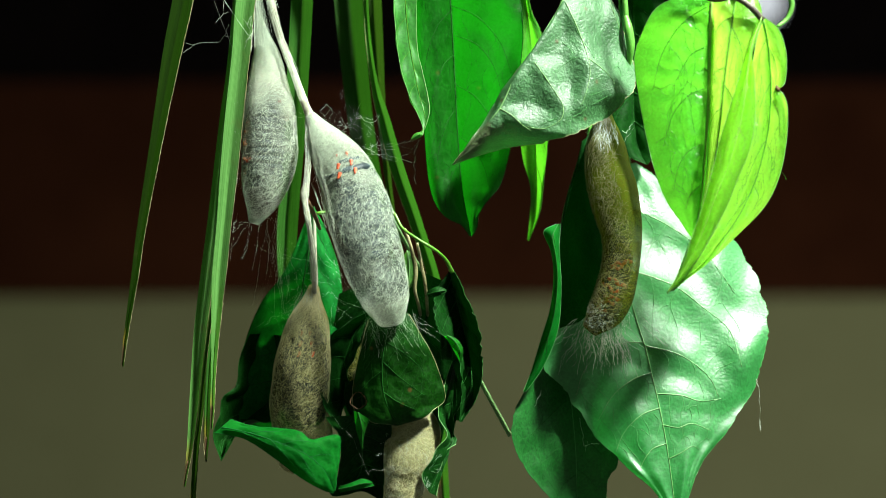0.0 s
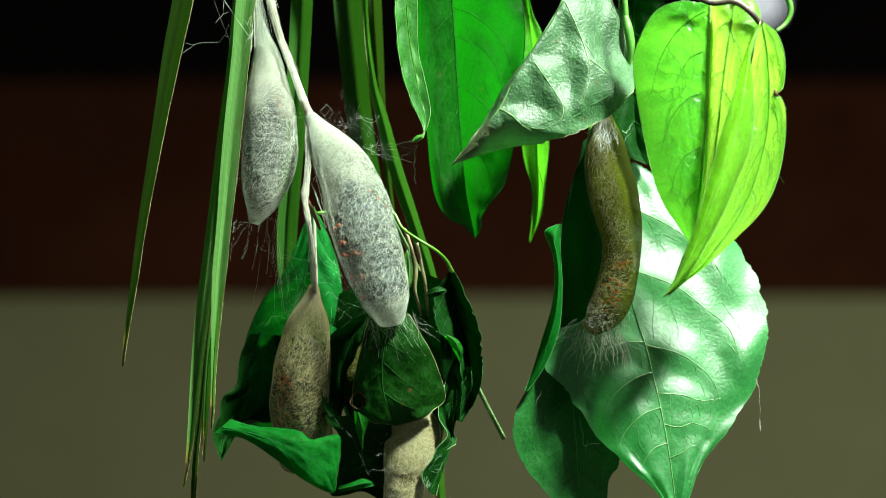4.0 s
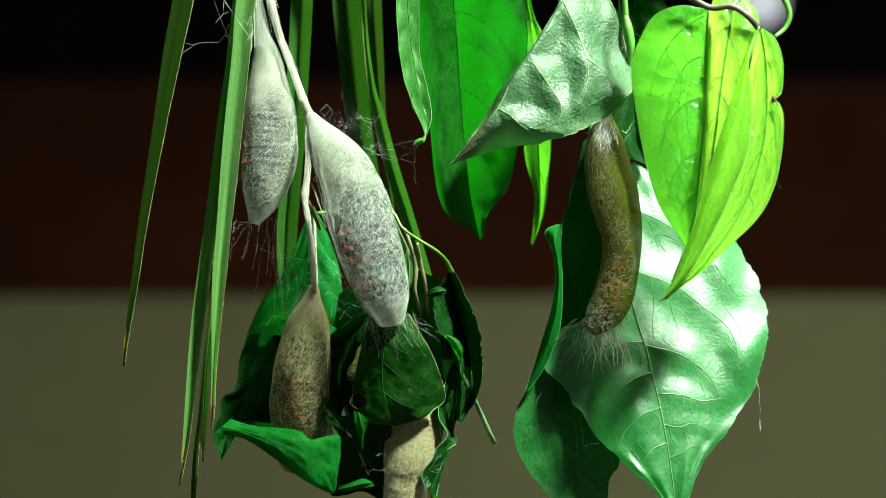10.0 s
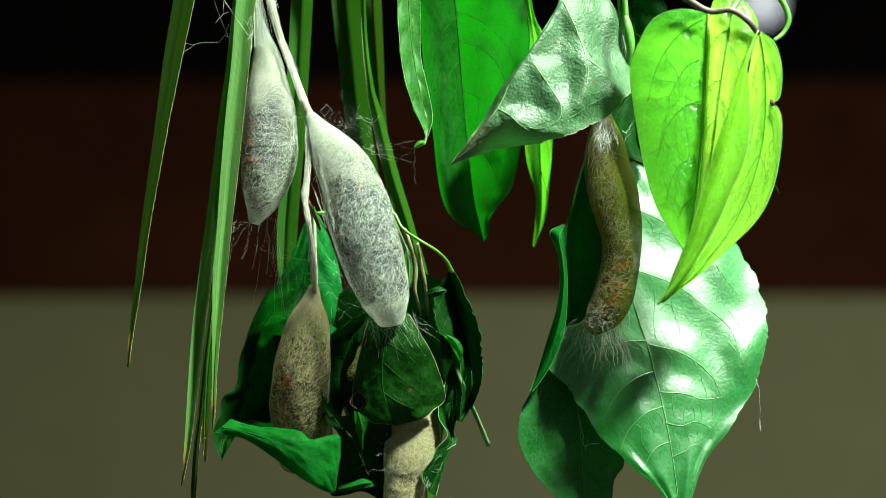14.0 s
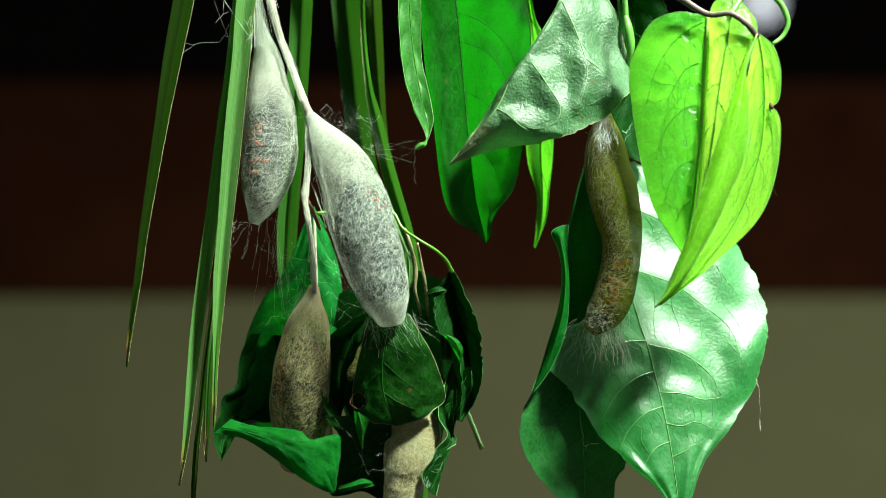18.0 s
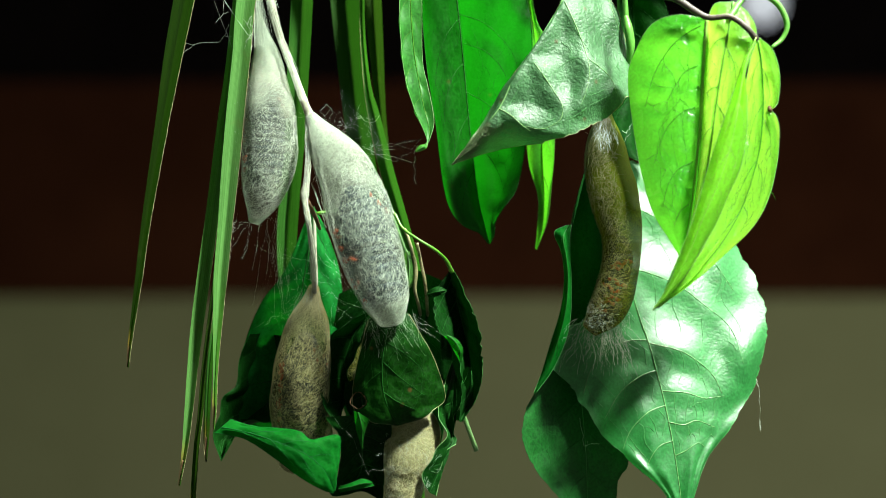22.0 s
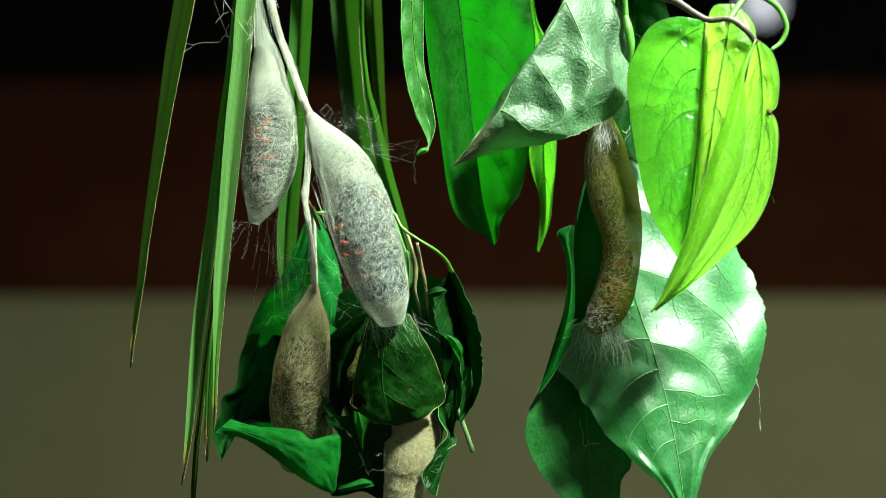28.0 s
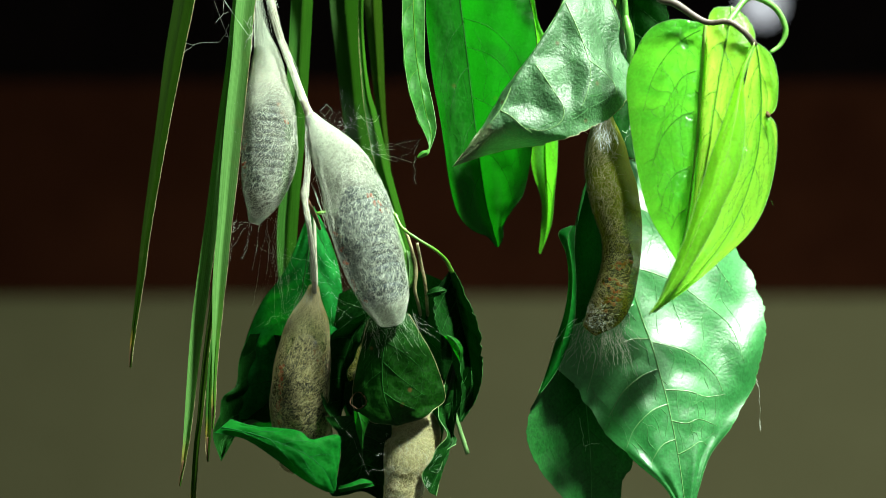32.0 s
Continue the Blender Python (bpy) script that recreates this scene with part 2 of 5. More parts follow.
VEIN_BROAD = mottled("vein_broad", (0.07, 0.22, 0.06), (0.12, 0.29, 0.09), 0.45, 900.0)
VEIN_SOFT = mottled("vein_soft", (0.035, 0.18, 0.035), (0.06, 0.24, 0.06), 0.5, 900.0)
VEIN_LOW = mottled("vein_low", (0.004, 0.085, 0.014), (0.008, 0.12, 0.022), 0.6, 900.0, 0.3, 0.0, 0.1)
VEIN_LEAF = mottled("vein_leaf", (0.03, 0.20, 0.008), (0.05, 0.28, 0.015), 0.4, 900.0)
VEIN_OLIVE = mottled("vein_olive", (0.06, 0.19, 0.012), (0.10, 0.28, 0.022), 0.4, 900.0)
EDGE_DRY = mottled("edge_dry", (0.07, 0.06, 0.015), (0.42, 0.39, 0.2), 0.6, 2200.0)
DRY_BROWN = mottled("dry_brown", (0.035, 0.018, 0.007), (0.16, 0.08, 0.03), 0.75, 800.0)
STALK_GREEN = mottled("stalk_green", (0.06, 0.24, 0.03), (0.14, 0.36, 0.06), 0.4, 700.0)
STALK_BROWN = mottled("stalk_brown", (0.03, 0.022, 0.015), (0.10, 0.075, 0.05), 0.6, 900.0)
TWIG_GREY = mottled("twig_silky", (0.085, 0.07, 0.04), (0.5, 0.52, 0.40), 0.75, 330.0, 1.2)
SHELL_GREY = silk_shell("silk_grey", (0.17, 0.19, 0.16), (0.53, 0.58, 0.48), 0.86, (0.80, 0.84, 0.68), felt_open=0.08)
SHELL_PALE = silk_shell("silk_pale", (0.14, 0.175, 0.16), (0.42, 0.48, 0.42), 0.93, (0.62, 0.67, 0.53), felt_open=0.38)
SHELL_TAN = silk_shell("silk_tan", (0.09, 0.09, 0.03), (0.33, 0.32, 0.13), 0.78, (0.22, 0.23, 0.08))
SHELL_CREAM = silk_shell("silk_cream", (0.10, 0.09, 0.03), (0.46, 0.43, 0.21), 0.4, (0.50, 0.49, 0.26), felt_open=0.05)
SHELL_BROWN = silk_shell("silk_brown", (0.03, 0.033, 0.002), (0.12, 0.14, 0.006), 0.4, (0.10, 0.135, 0.003), 0.6, felt_open=0.04)
THREAD_WHITE = thread_material("thread_white", (0.86, 0.95, 0.80))
THREAD_TAN = thread_material("thread_tan", (0.72, 0.69, 0.38))
THREAD_BROWN = thread_material("thread_brown", (0.30, 0.29, 0.11))
THREAD_CREAM = thread_material("thread_cream", (0.85, 0.82, 0.48))
LARVA_GREY = mottled("larva_grey", (0.006, 0.013, 0.017), (0.045, 0.075, 0.09), 0.5, 500.0)
LARVA_RED = mottled("larva_red", (0.5, 0.06, 0.015), (0.75, 0.14, 0.04), 0.5, 900.0)
WALL_OLIVE = mottled("wall_olive", (0.075, 0.073, 0.037), (0.085, 0.083, 0.043), 0.95, 14.0, 0.1, 0.0, 0.02)
WALL_BROWN = mottled("wood_brown", (0.011, 0.003, 0.0012), (0.02, 0.006, 0.0025), 0.95, 9.0, 0.1, 0.0, 0.02)
# near-black paint stands in for the dark recess above the band
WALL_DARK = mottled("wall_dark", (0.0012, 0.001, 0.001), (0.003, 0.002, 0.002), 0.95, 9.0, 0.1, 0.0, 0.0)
ROOM_GREY = mottled("room_grey", (0.04, 0.04, 0.037), (0.06, 0.06, 0.055), 0.85, 12.0, 0.1)
POLE_WOOD = mottled("pole_wood", (0.05, 0.03, 0.015), (0.13, 0.08, 0.04), 0.6, 200.0)
GLOBE_WHITE = mottled("globe_white", (0.27, 0.28, 0.30), (0.33, 0.34, 0.36), 0.5, 40.0, 0.05)


# ---- mesh helpers ----
def curve_through(points, n):
    """n places evenly along a smooth curve through the points."""
    p = np.array([list(q) for q in points], float)
    p = np.vstack([2 * p[0] - p[1], p, 2 * p[-1] - p[-2]])
    out = []
    for i in range(1, len(p) - 2):
        for w in np.linspace(0, 1, 16, endpoint=False):
            a, b, c, d = p[i - 1], p[i], p[i + 1], p[i + 2]
            out.append(0.5 * (2 * b + (c - a) * w + (2 * a - 5 * b + 4 * c - d) * w * w + (3 * b - a - 3 * c + d) * w ** 3))
    out = np.array(out + [p[-2]])
    dims = min(3, out.shape[1])
    run = np.concatenate([[0], np.cumsum(np.linalg.norm(np.diff(out[:, :dims], axis=0), axis=1))])
    want = np.linspace(0, run[-1], n)
    return np.stack([np.interp(want, run, out[:, k]) for k in range(out.shape[1])], axis=1)


def sheet(points):
    return [at(*q) for q in points]


def unit(a):
    return a / np.maximum(np.linalg.norm(a, axis=-1, keepdims=True), 1e-12)


def tube_arrays(path, radii, sides=6):
    """A closed tapered tube: vertices and faces."""
    path = np.asarray(path, float)
    n = len(path)
    tan = unit(np.gradient(path, axis=0))
    ref = np.array([0.0, 1.0, 0.0]) + 0.01
    e1 = unit(np.cross(tan, ref))
    e2 = np.cross(tan, e1)
    ang = np.linspace(0, 2 * np.pi, sides, endpoint=False)
    ring = e1[:, None] * np.cos(ang)[None, :, None] + e2[:, None] * np.sin(ang)[None, :, None]
    verts = (path[:, None] + ring * np.asarray(radii, float)[:, None, None]).reshape(-1, 3)
    faces = []
    for i in range(n - 1):
        for j in range(sides):
            k = (j + 1) % sides
            faces.append((i * sides + j, i * sides + k, (i + 1) * sides + k, (i + 1) * sides + j))
    faces.append(tuple(range(sides))[::-1])
    faces.append(tuple((n - 1) * sides + j for j in range(sides)))
    return verts, faces


def root_of(ob):
    base = Vector((0, 0, 0))
    while ob is not None:
        base = base + ob.location
        ob = ob.parent
    return base


def part(name, arrays, mat, parent=None, label="", smooth=True, uvs=None):
    """ONE mesh object from vertices in the room's space, under a thing or a part."""
    verts, faces = arrays
    base = np.array(root_of(parent))
    me = bpy.data.meshes.new(name)
    me.from_pydata([tuple(v) for v in (np.asarray(verts, float) - base)], [], [tuple(int(i) for i in f) for f in faces])
    if smooth:
        me.polygons.foreach_set("use_smooth", [True] * len(me.polygons))
    if uvs is not None:
        layer = me.uv_layers.new(name="UVMap")
        idx = np.zeros(len(me.loops), dtype=np.int32)
        me.loops.foreach_get("vertex_index", idx)
        layer.data.foreach_set("uv", np.asarray(uvs, np.float32)[idx].ravel())
    me.materials.append(mat)
    me.update()
    ob = new(name, me)
    ob.parent = parent
    if label:
        tagged(ob, label)
    return ob


def thing(name, place, label, category, group=""):
    ob = new(name)
    ob.location = place
    ob.empty_display_size = 0.01
    return tagged(ob, label, category, group)


def tube(name, points, radii, mat, parent, label="", n=40, sides=8, rough=0.0):
    path = curve_through(sheet(points), n)
    r = np.interp(np.linspace(0, 1, n), np.linspace(0, 1, len(radii)), radii) * STEP
    r = r * np.array([1 + rough * noise.noise(Vector((i * 0.21, points[0][0], 0.0))) for i in range(n)])
    return part(name, tube_arrays(path, r, sides), mat, parent, label)


def box_part(name, lo, hi, mat, kind="structure", label="", category=""):
    x0, y0, z0 = lo
    x1, y1, z1 = hi
    v = [(x, y, z) for x in (x0, x1) for y in (y0, y1) for z in (z0, z1)]
    f = [(0, 1, 3, 2), (4, 6, 7, 5), (0, 4, 5, 1), (2, 3, 7, 6), (0, 2, 6, 4), (1, 5, 7, 3)]
    ob = part(name, (v, f), mat, None, smooth=False)
    return tagged(ob, label, category, "", kind)


def leaf_surface(left, mid, right, bulge=0.0, quilt=0.0, count=7, rise=0.16, ripple=0.0, seed=0.0, n=64):
    """The function place(s, t) of a leaf lofted between its margins and midrib; s from base to tip, t from -1 to 1."""
    L, M, R = (curve_through(sheet(c), n) for c in (left, mid, right))
    tan = unit(np.gradient(M, axis=0))
    nor = unit(np.cross(tan, R - L))
    nor[nor[:, 1] > 0] *= -1

    def place(s, t, lift=0.0):
        x = min(max(s, 0.0), 1.0) * (n - 1)
        i = min(int(x), n - 2)
        w = x - i
        m, e, k = (a[i] * (1 - w) + a[i + 1] * w for a in (M, R if t > 0 else L, nor))
        a = abs(t)
        taper = min(1.0, 6 * s, 6 * (1 - s))
        h = bulge * 0.001 * 4 * a * (1 - a) * taper
        ph = (s - rise * max(0.1, 1 - 0.5 * max(0.0, s - rise * a - 0.3)) * a ** 1.15) * count / 0.86 - 0.35
        wave = abs(math.sin(math.pi * ph))
        h += quilt * 0.001 * (wave - 0.5) * min(1, a * 5) * (1 - a ** 6) * taper
        nz = noise.noise(Vector((s * 7 + seed, t * 3, seed * 1.7)))
        h += ripple * 0.001 * nz * (0.3 + a * a) * taper
        return m + (e - m) * a + k * (h + lift)

    return place


def on_plan(p):
    """The places u, v on the front elevation of points in the room."""
    p = np.asarray(p, float)
    k = STEP * (1 + p[:, 1] / EYE_FAR)
    return np.stack([p[:, 0] / k + 784, 441 - (p[:, 2] - EYE_Z) / k], axis=1)


def gap_to(uv, lines):
    """How far each place on the elevation is from the nearest of the lines."""
    c = np.concatenate(lines)
    return np.sqrt(((uv[:, None, :] - c[None]) ** 2).sum(-1).min(1))


def cross_veins(sides, count, rnd):
    """Fine veins from each side vein to the next one."""
    out = []
    for lines in sides:
        for A, B in zip(lines[:-1], lines[1:]):
            for x in np.linspace(0.16, 0.9, count):
                i = int(min(0.98, max(0.05, x + rnd.uniform(-0.05, 0.05))) * len(A))
                j = int(min(0.98, max(0.05, x + rnd.uniform(-0.08, 0.04))) * len(B))
                a, b = A[i], B[j]
                across = np.array([-(b - a)[1], (b - a)[0]]) * rnd.uniform(-0.16, 0.16)
                kink = rnd.uniform(0.35, 0.65)
                m1, m2 = a + (b - a) * kink * 0.6 + across, a + (b - a) * (kink + 0.25) - across * 0.6
                out.append(curve_through([a, m1, m2, b], 16))
                if rnd.random() < 0.6:
                    out.append(curve_through([m1, m1 + across * 1.2 + (b - a) * 0.05, m1 + across * 2.2 + (b - a) * rnd.uniform(0.1, 0.3)], 8))
    return out


def leaf_parts(parent, left, mid, right, mat, vein_mat, edge_mat=None, bulge=0.0, quilt=0.0, count=7, rise=0.16, ripple=0.0,
               seed=0.0, vein_r=1.5, mid_r=3.0, hole=None, blade_name="blade", label="", own=False, rough_edge=0.0, margin_r=0.6, rib_mat=None, cross=0,
               veins=None, pillow=0.0, reach=26.0, fine=0.25, dents=0.0, fade=0.0, fine_mat=None):
    """A blade with its midrib, side veins and margins as parts. own: the blade is a leaf of a bundle and carries them.
    veins: the side veins of the left and the right half, drawn on the elevation; the blade sags by pillow mm between them."""
    place = leaf_surface(left, mid, right, bulge, 0.0 if veins else quilt, count, rise, ripple, seed)
    n, m = (150, 27) if veins else (72, 15)
    ts = np.concatenate([np.linspace(-1, 0, m)[:-1], np.linspace(0, 1, m)])
    rnd = random.Random(int(seed * 97) + 5)
    verts, uvs, faces = [], [], []
    fq = 72 / n
    nick = [[1 - rough_edge * (max(0, noise.noise(Vector((i * 0.35 * fq, seed + q * 9, 4.0)))) + 0.45 * abs(noise.noise(Vector((i * 1.1 * fq, seed + q * 5, 7.0))))) for i in range(n)] for q in (0, 1)]
    for i in range(n):
        for t in ts:
            verts.append(place(i / (n - 1), t * (nick[0][i] if t < 0 else nick[1][i])))
            uvs.append((t * 0.5 + 0.5, i / (n - 1)))
    verts = np.array(verts)
    w = len(ts)
    side_lines = minor = ()
    if veins:
        rib = on_plan([place(q, 0.0) for q in np.linspace(0, 1, 60)])
        side_lines = [[curve_through(q, 48) for q in half] for half in veins]
        minor = cross_veins(side_lines, cross, rnd) if cross else []
        flatplan = on_plan(verts)
        main = [q for half in side_lines for q in half]
        h = pillow * (np.exp(-(gap_to(flatplan, main + [rib]) / reach) ** 1.5) - 0.4)
        if minor:
            h = h + fine * pillow * np.exp(-(gap_to(flatplan, minor) / 9.0) ** 1.5)
        if dents:
            h = h + dents * np.array([noise.noise(Vector((q[0] * 0.035, q[1] * 0.035, seed))) + 0.45 * noise.noise(Vector((q[0] * 0.085, q[1] * 0.085, seed + 3))) for q in flatplan])
        taper = np.repeat(np.minimum(1, np.minimum(8 * np.linspace(0, 1, n), 8 * (1 - np.linspace(0, 1, n)))) * (1 - fade * np.clip(np.linspace(-1.2, 1.6, n), 0, 1)), w)
        verts = verts + unit(np.array([0, -EYE_FAR, EYE_Z]) - verts) * (h * taper * 0.001)[:, None]

    def laid(line, lift):
        """A line of the elevation laid on the blade."""
        gap = ((flatplan[None] - np.asarray(line)[:, None]) ** 2).sum(-1)
        near = np.argsort(gap, axis=1)[:, :6]
        wt = 1 / (np.take_along_axis(gap, near, 1) + 1.0)
        deep = (verts[:, 1][near] * wt).sum(1) / wt.sum(1)
        deep = np.convolve(np.pad(deep, 2, mode="edge"), np.ones(5) / 5, "valid")
        return [at(q[0], q[1], y * 1000 - lift) for q, y in zip(line, deep)]

    for i in range(n - 1):
        for j in range(w - 1):
            if hole:
                c = (verts[i * w + j] + verts[(i + 1) * w + j + 1]) / 2
                h = at(hole[0], hole[1], c[1] * 1000)
                if math.hypot((c[0] - h[0]) / hole[2], (c[2] - h[2]) / hole[3]) < STEP * (1 + 0.25 * rnd.random()):
                    continue
            faces.append((i * w + j, i * w + j + 1, (i + 1) * w + j + 1, (i + 1) * w + j))
    blade = part(blade_name, (verts, faces), mat, parent, label, uvs=uvs)
    host = blade if own else parent
    if hole and hole[4] is not None:
        ring = [at(hole[0] + (hole[2] + 1.5 * math.sin(3 * q)) * math.cos(q), hole[1] + (hole[3] + 1.5 * math.cos(4 * q)) * math.sin(q), hole[4]) for q in np.linspace(0, 2 * math.pi, 26)]
        part("hole_edge", tube_arrays(ring, [(1.0 + 0.6 * math.sin(k * 1.7)) * STEP for k in range(26)], 6), DRY_BROWN, host, "brown chewed edge of a hole")
    path = laid(rib, 0.06) if veins else [place(i / 39, 0.0, 0.00008) for i in range(40)]
    part("midrib", tube_arrays(path, np.linspace(mid_r, mid_r * 0.3, len(path)) * STEP, 6), rib_mat or vein_mat, host)
    for half in side_lines:
        for line in half:
            part("vein", tube_arrays(laid(line, 0.05), np.linspace(vein_r, vein_r * 0.45, len(line)) * STEP, 5), vein_mat, host)
    for line in minor:
        part("vein", tube_arrays(laid(line, 0.03), np.full(len(line), vein_r * 0.38) * STEP, 4), fine_mat or vein_mat, host)
    for side in () if veins else (-1, 1):
        for k in range(count):
            s0 = (k + 0.35) / count * 0.86
            line = []
            for a in np.linspace(0.02, 0.86, 18):
                s = s0 + rise * max(0.1, 1 - 0.5 * max(0.0, s0 - 0.3)) * a ** 1.15
                if s < 0.95:
                    line.append(place(s, side * a, 0.00012))
            if len(line) > 5:
                part("vein", tube_arrays(line, np.linspace(vein_r, vein_r * 0.35, len(line)) * STEP, 5), vein_mat, host)
    for side in (0, 1):
        rim = [verts[i * w + (w - 1) * side] for i in range(n)]
        part("margin", tube_arrays(rim, np.full(n, margin_r) * STEP, 5), edge_mat or vein_mat, host)
    return blade, place


# ---- room ----
WALL_Y = 2.40
K = (EYE_FAR + WALL_Y) / EYE_FAR * STEP


def wall_z(v):
    return EYE_Z + (441 - v) * K


box_part("wall_back", (-1.3, WALL_Y, 0), (1.3, WALL_Y + 0.1, wall_z(526)), WALL_OLIVE, label="plain olive grey wall, out of focus", category="wall")
box_part("wall_band", (-1.3, WALL_Y - 0.004, wall_z(524)), (1.3, WALL_Y + 0.1, wall_z(146)), WALL_BROWN, label="dark red-brown wooden band along the wall", category="wall band")
box_part("wall_upper", (-1.3, WALL_Y + 0.02, wall_z(146)), (1.3, WALL_Y + 0.1, 2.4), WALL_DARK, label="upper wall, its unlit black put into the colour", category="wall")
# floor, ceiling and near walls are unseen, added to close the room
box_part("floor", (-1.3, -1.6, -0.1), (1.3, 2.5, 0.0), ROOM_GREY, label="plain grey floor", category="floor")
box_part("wall_left", (-1.3, -1.6, 0), (-1.2, WALL_Y - 0.005, 2.4), ROOM_GREY, label="plain grey side wall", category="wall")
box_part("wall_front", (-1.2, -1.6, 0), (1.2, -1.5, 2.4), ROOM_GREY, label="plain grey wall behind the viewer", category="wall")
# unseen side wall, with an opening added in it
for nm, lo, hi in (("wall_right", (1.2, -1.6, 0), (1.3, WALL_Y - 0.005, 1.6)), ("wall_right", (1.2, -1.6, 1.6), (1.3, -0.95, 2.4)),
                   ("wall_right", (1.2, -0.3, 1.6), (1.3, WALL_Y - 0.005, 2.4)), ("wall_right", (1.2, -0.95, 2.3), (1.3, -0.3, 2.4))):
    box_part(nm, lo, hi, ROOM_GREY, label="plain grey side wall with an added opening, out of view", category="wall")
# unseen ceiling, with an opening added above the back lamp
for lo, hi in (((-1.3, -1.6, 2.4), (0.1, 2.5, 2.5)), ((0.8, -1.6, 2.4), (1.3, 2.5, 2.5)),
               ((0.1, -1.6, 2.4), (0.8, -0.15, 2.5)), ((0.1, 0.6, 2.4), (0.8, 2.5, 2.5))):
    box_part("ceiling", lo, hi, ROOM_GREY, label="plain grey ceiling with an added opening, out of view", category="ceiling")

POLE_V = -190
pole = part("hanging_pole", tube_arrays([at(784, POLE_V, 4) + Vector((x, 0, 0)) for x in np.linspace(-1.21, 1.21, 12)], np.full(12, 0.006), 12), POLE_WOOD)
tagged(pole, "thin brown wooden pole that the leaves hang from", "pole", "", "structure")

# pale round thing on the wall, far out of focus, with an added glow
ball = []
for i in range(17):
    ph = math.pi * i / 16
    ball.append((wall_z(12) + 0.031 * math.cos(ph), 0.031 * math.sin(ph) + 1e-5))
# emission added to brighten the round thing
GLOBE_WHITE.node_tree.nodes["Principled BSDF"].inputs["Emission Color"].default_value = (0.86, 0.9, 1.0, 1)
GLOBE_WHITE.node_tree.nodes["Principled BSDF"].inputs["Emission Strength"].default_value = 0.5
c = at(1349, 12, WALL_Y * 1000 - 34)
globe = part("pale_globe", tube_arrays([(c[0], c[1], z) for z, r in ball], [r for z, r in ball], 24), GLOBE_WHITE)
tagged(globe, "pale white round thing on the dark wall, out of focus, with added glow", "lamp")
part("mount", tube_arrays([(c[0], c[1] + y, c[2]) for y in (0.0, 0.03, 0.06)], [0.007, 0.007, 0.007], 10), WALL_DARK, globe)


# ---- palm leaflets ----
def palm_leaflet(left, right, d, mat, label, keel=1.2, tip_dry=True, edges=(True, True)):
    top = at(left[0][0], left[0][1], d)
    ob = thing("palm_leaflet", top, label, "palm leaflet", "palm leaflets")
    L = [(u, v, d) for u, v in left]
    R = [(u, v, d) for u, v in right]
    M = [((a[0] + b[0]) / 2, (a[1] + b[1]) / 2, d + keel) for a, b in zip(L, R)]
    place = leaf_surface(L, M, R, ripple=0.15, seed=left[0][0] * 0.1)
    n, ts = 90, np.linspace(-1, 1, 9)
    verts = [place(i / (n - 1), t) for i in range(n) for t in ts]
    uvs = [(t * 0.5 + 0.5, i / (n - 1)) for i in range(n) for t in ts]
    faces = [(i * 9 + j, i * 9 + j + 1, (i + 1) * 9 + j + 1, (i + 1) * 9 + j) for i in range(n - 1) for j in range(8)]
    part("blade", (verts, faces), mat, ob, uvs=uvs)
    part("midrib", tube_arrays([place(s, 0, -0.0001) for s in np.linspace(0, 0.97, 40)], np.linspace(1.4, 0.5, 40) * STEP, 6), mat, ob)
    rnd = random.Random(int(left[0][0]))
    for side, on in zip((-1, 1), edges):
        if on:
            rim = [place(s, side) + np.array([rnd.uniform(-1, 1), 0, 0]) * STEP * 0.5 for s in np.linspace(0, 0.99, 420)]
            part("margin", tube_arrays(rim, [(0.75 - 0.3 * q / 419) * (0.45 + 0.75 * rnd.random()) * STEP for q in range(420)], 4), EDGE_DRY, ob, "dry yellowish serrated edge")
    if tip_dry:
        line = [place(s, 0, 0.0001) for s in np.linspace(0.955, 1.0, 12)]
        part("tip", tube_arrays(line, np.linspace(3.4, 1.2, 12) * STEP, 7), DRY_BROWN, ob, "dry brown tip")
    tube("stalk", [(left[0][0] * 0.5 + right[0][0] * 0.5, POLE_V - 6, 4), (left[0][0] * 0.5 + right[0][0] * 0.5, left[0][1] + 8, d)], [5, 7], mat, ob, n=10)
    return ob


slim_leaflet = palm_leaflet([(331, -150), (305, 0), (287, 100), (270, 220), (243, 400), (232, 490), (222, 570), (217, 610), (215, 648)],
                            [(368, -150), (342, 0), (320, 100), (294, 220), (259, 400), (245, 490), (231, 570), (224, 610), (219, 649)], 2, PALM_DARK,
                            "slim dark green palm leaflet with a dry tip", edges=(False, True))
pale_leaflet = palm_leaflet([(432, -150), (414, 0), (400, 130), (390, 200), (378, 300), (366, 400), (353, 500), (342, 600), (333, 750), (330, 800), (324, 860)],
                            [(455, -150), (440, 0), (422, 130), (412, 200), (402, 300), (390, 400), (377, 500), (364, 600), (347, 750), (340, 800), (328, 862)], -5, PALM_PALE,
                            "pale green folded palm leaflet half with a dry serrated edge", edges=(False, True))
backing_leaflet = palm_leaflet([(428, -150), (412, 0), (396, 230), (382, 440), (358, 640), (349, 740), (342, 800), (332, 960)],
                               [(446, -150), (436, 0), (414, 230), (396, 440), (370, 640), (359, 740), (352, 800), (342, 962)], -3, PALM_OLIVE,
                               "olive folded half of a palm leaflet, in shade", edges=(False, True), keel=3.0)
short_leaflet = palm_leaflet([(446, -150), (430, 0), (408, 230), (390, 450), (376, 560), (366, 640), (361, 720), (360, 780), (363, 816)],
                             [(474, -150), (452, 0), (424, 230), (402, 450), (386, 560), (377, 640), (373, 720), (370, 780), (366, 818)], -6, PALM_GRASS,
                             "grass-green palm leaflet with a yellow and brown tip", edges=(True, False))
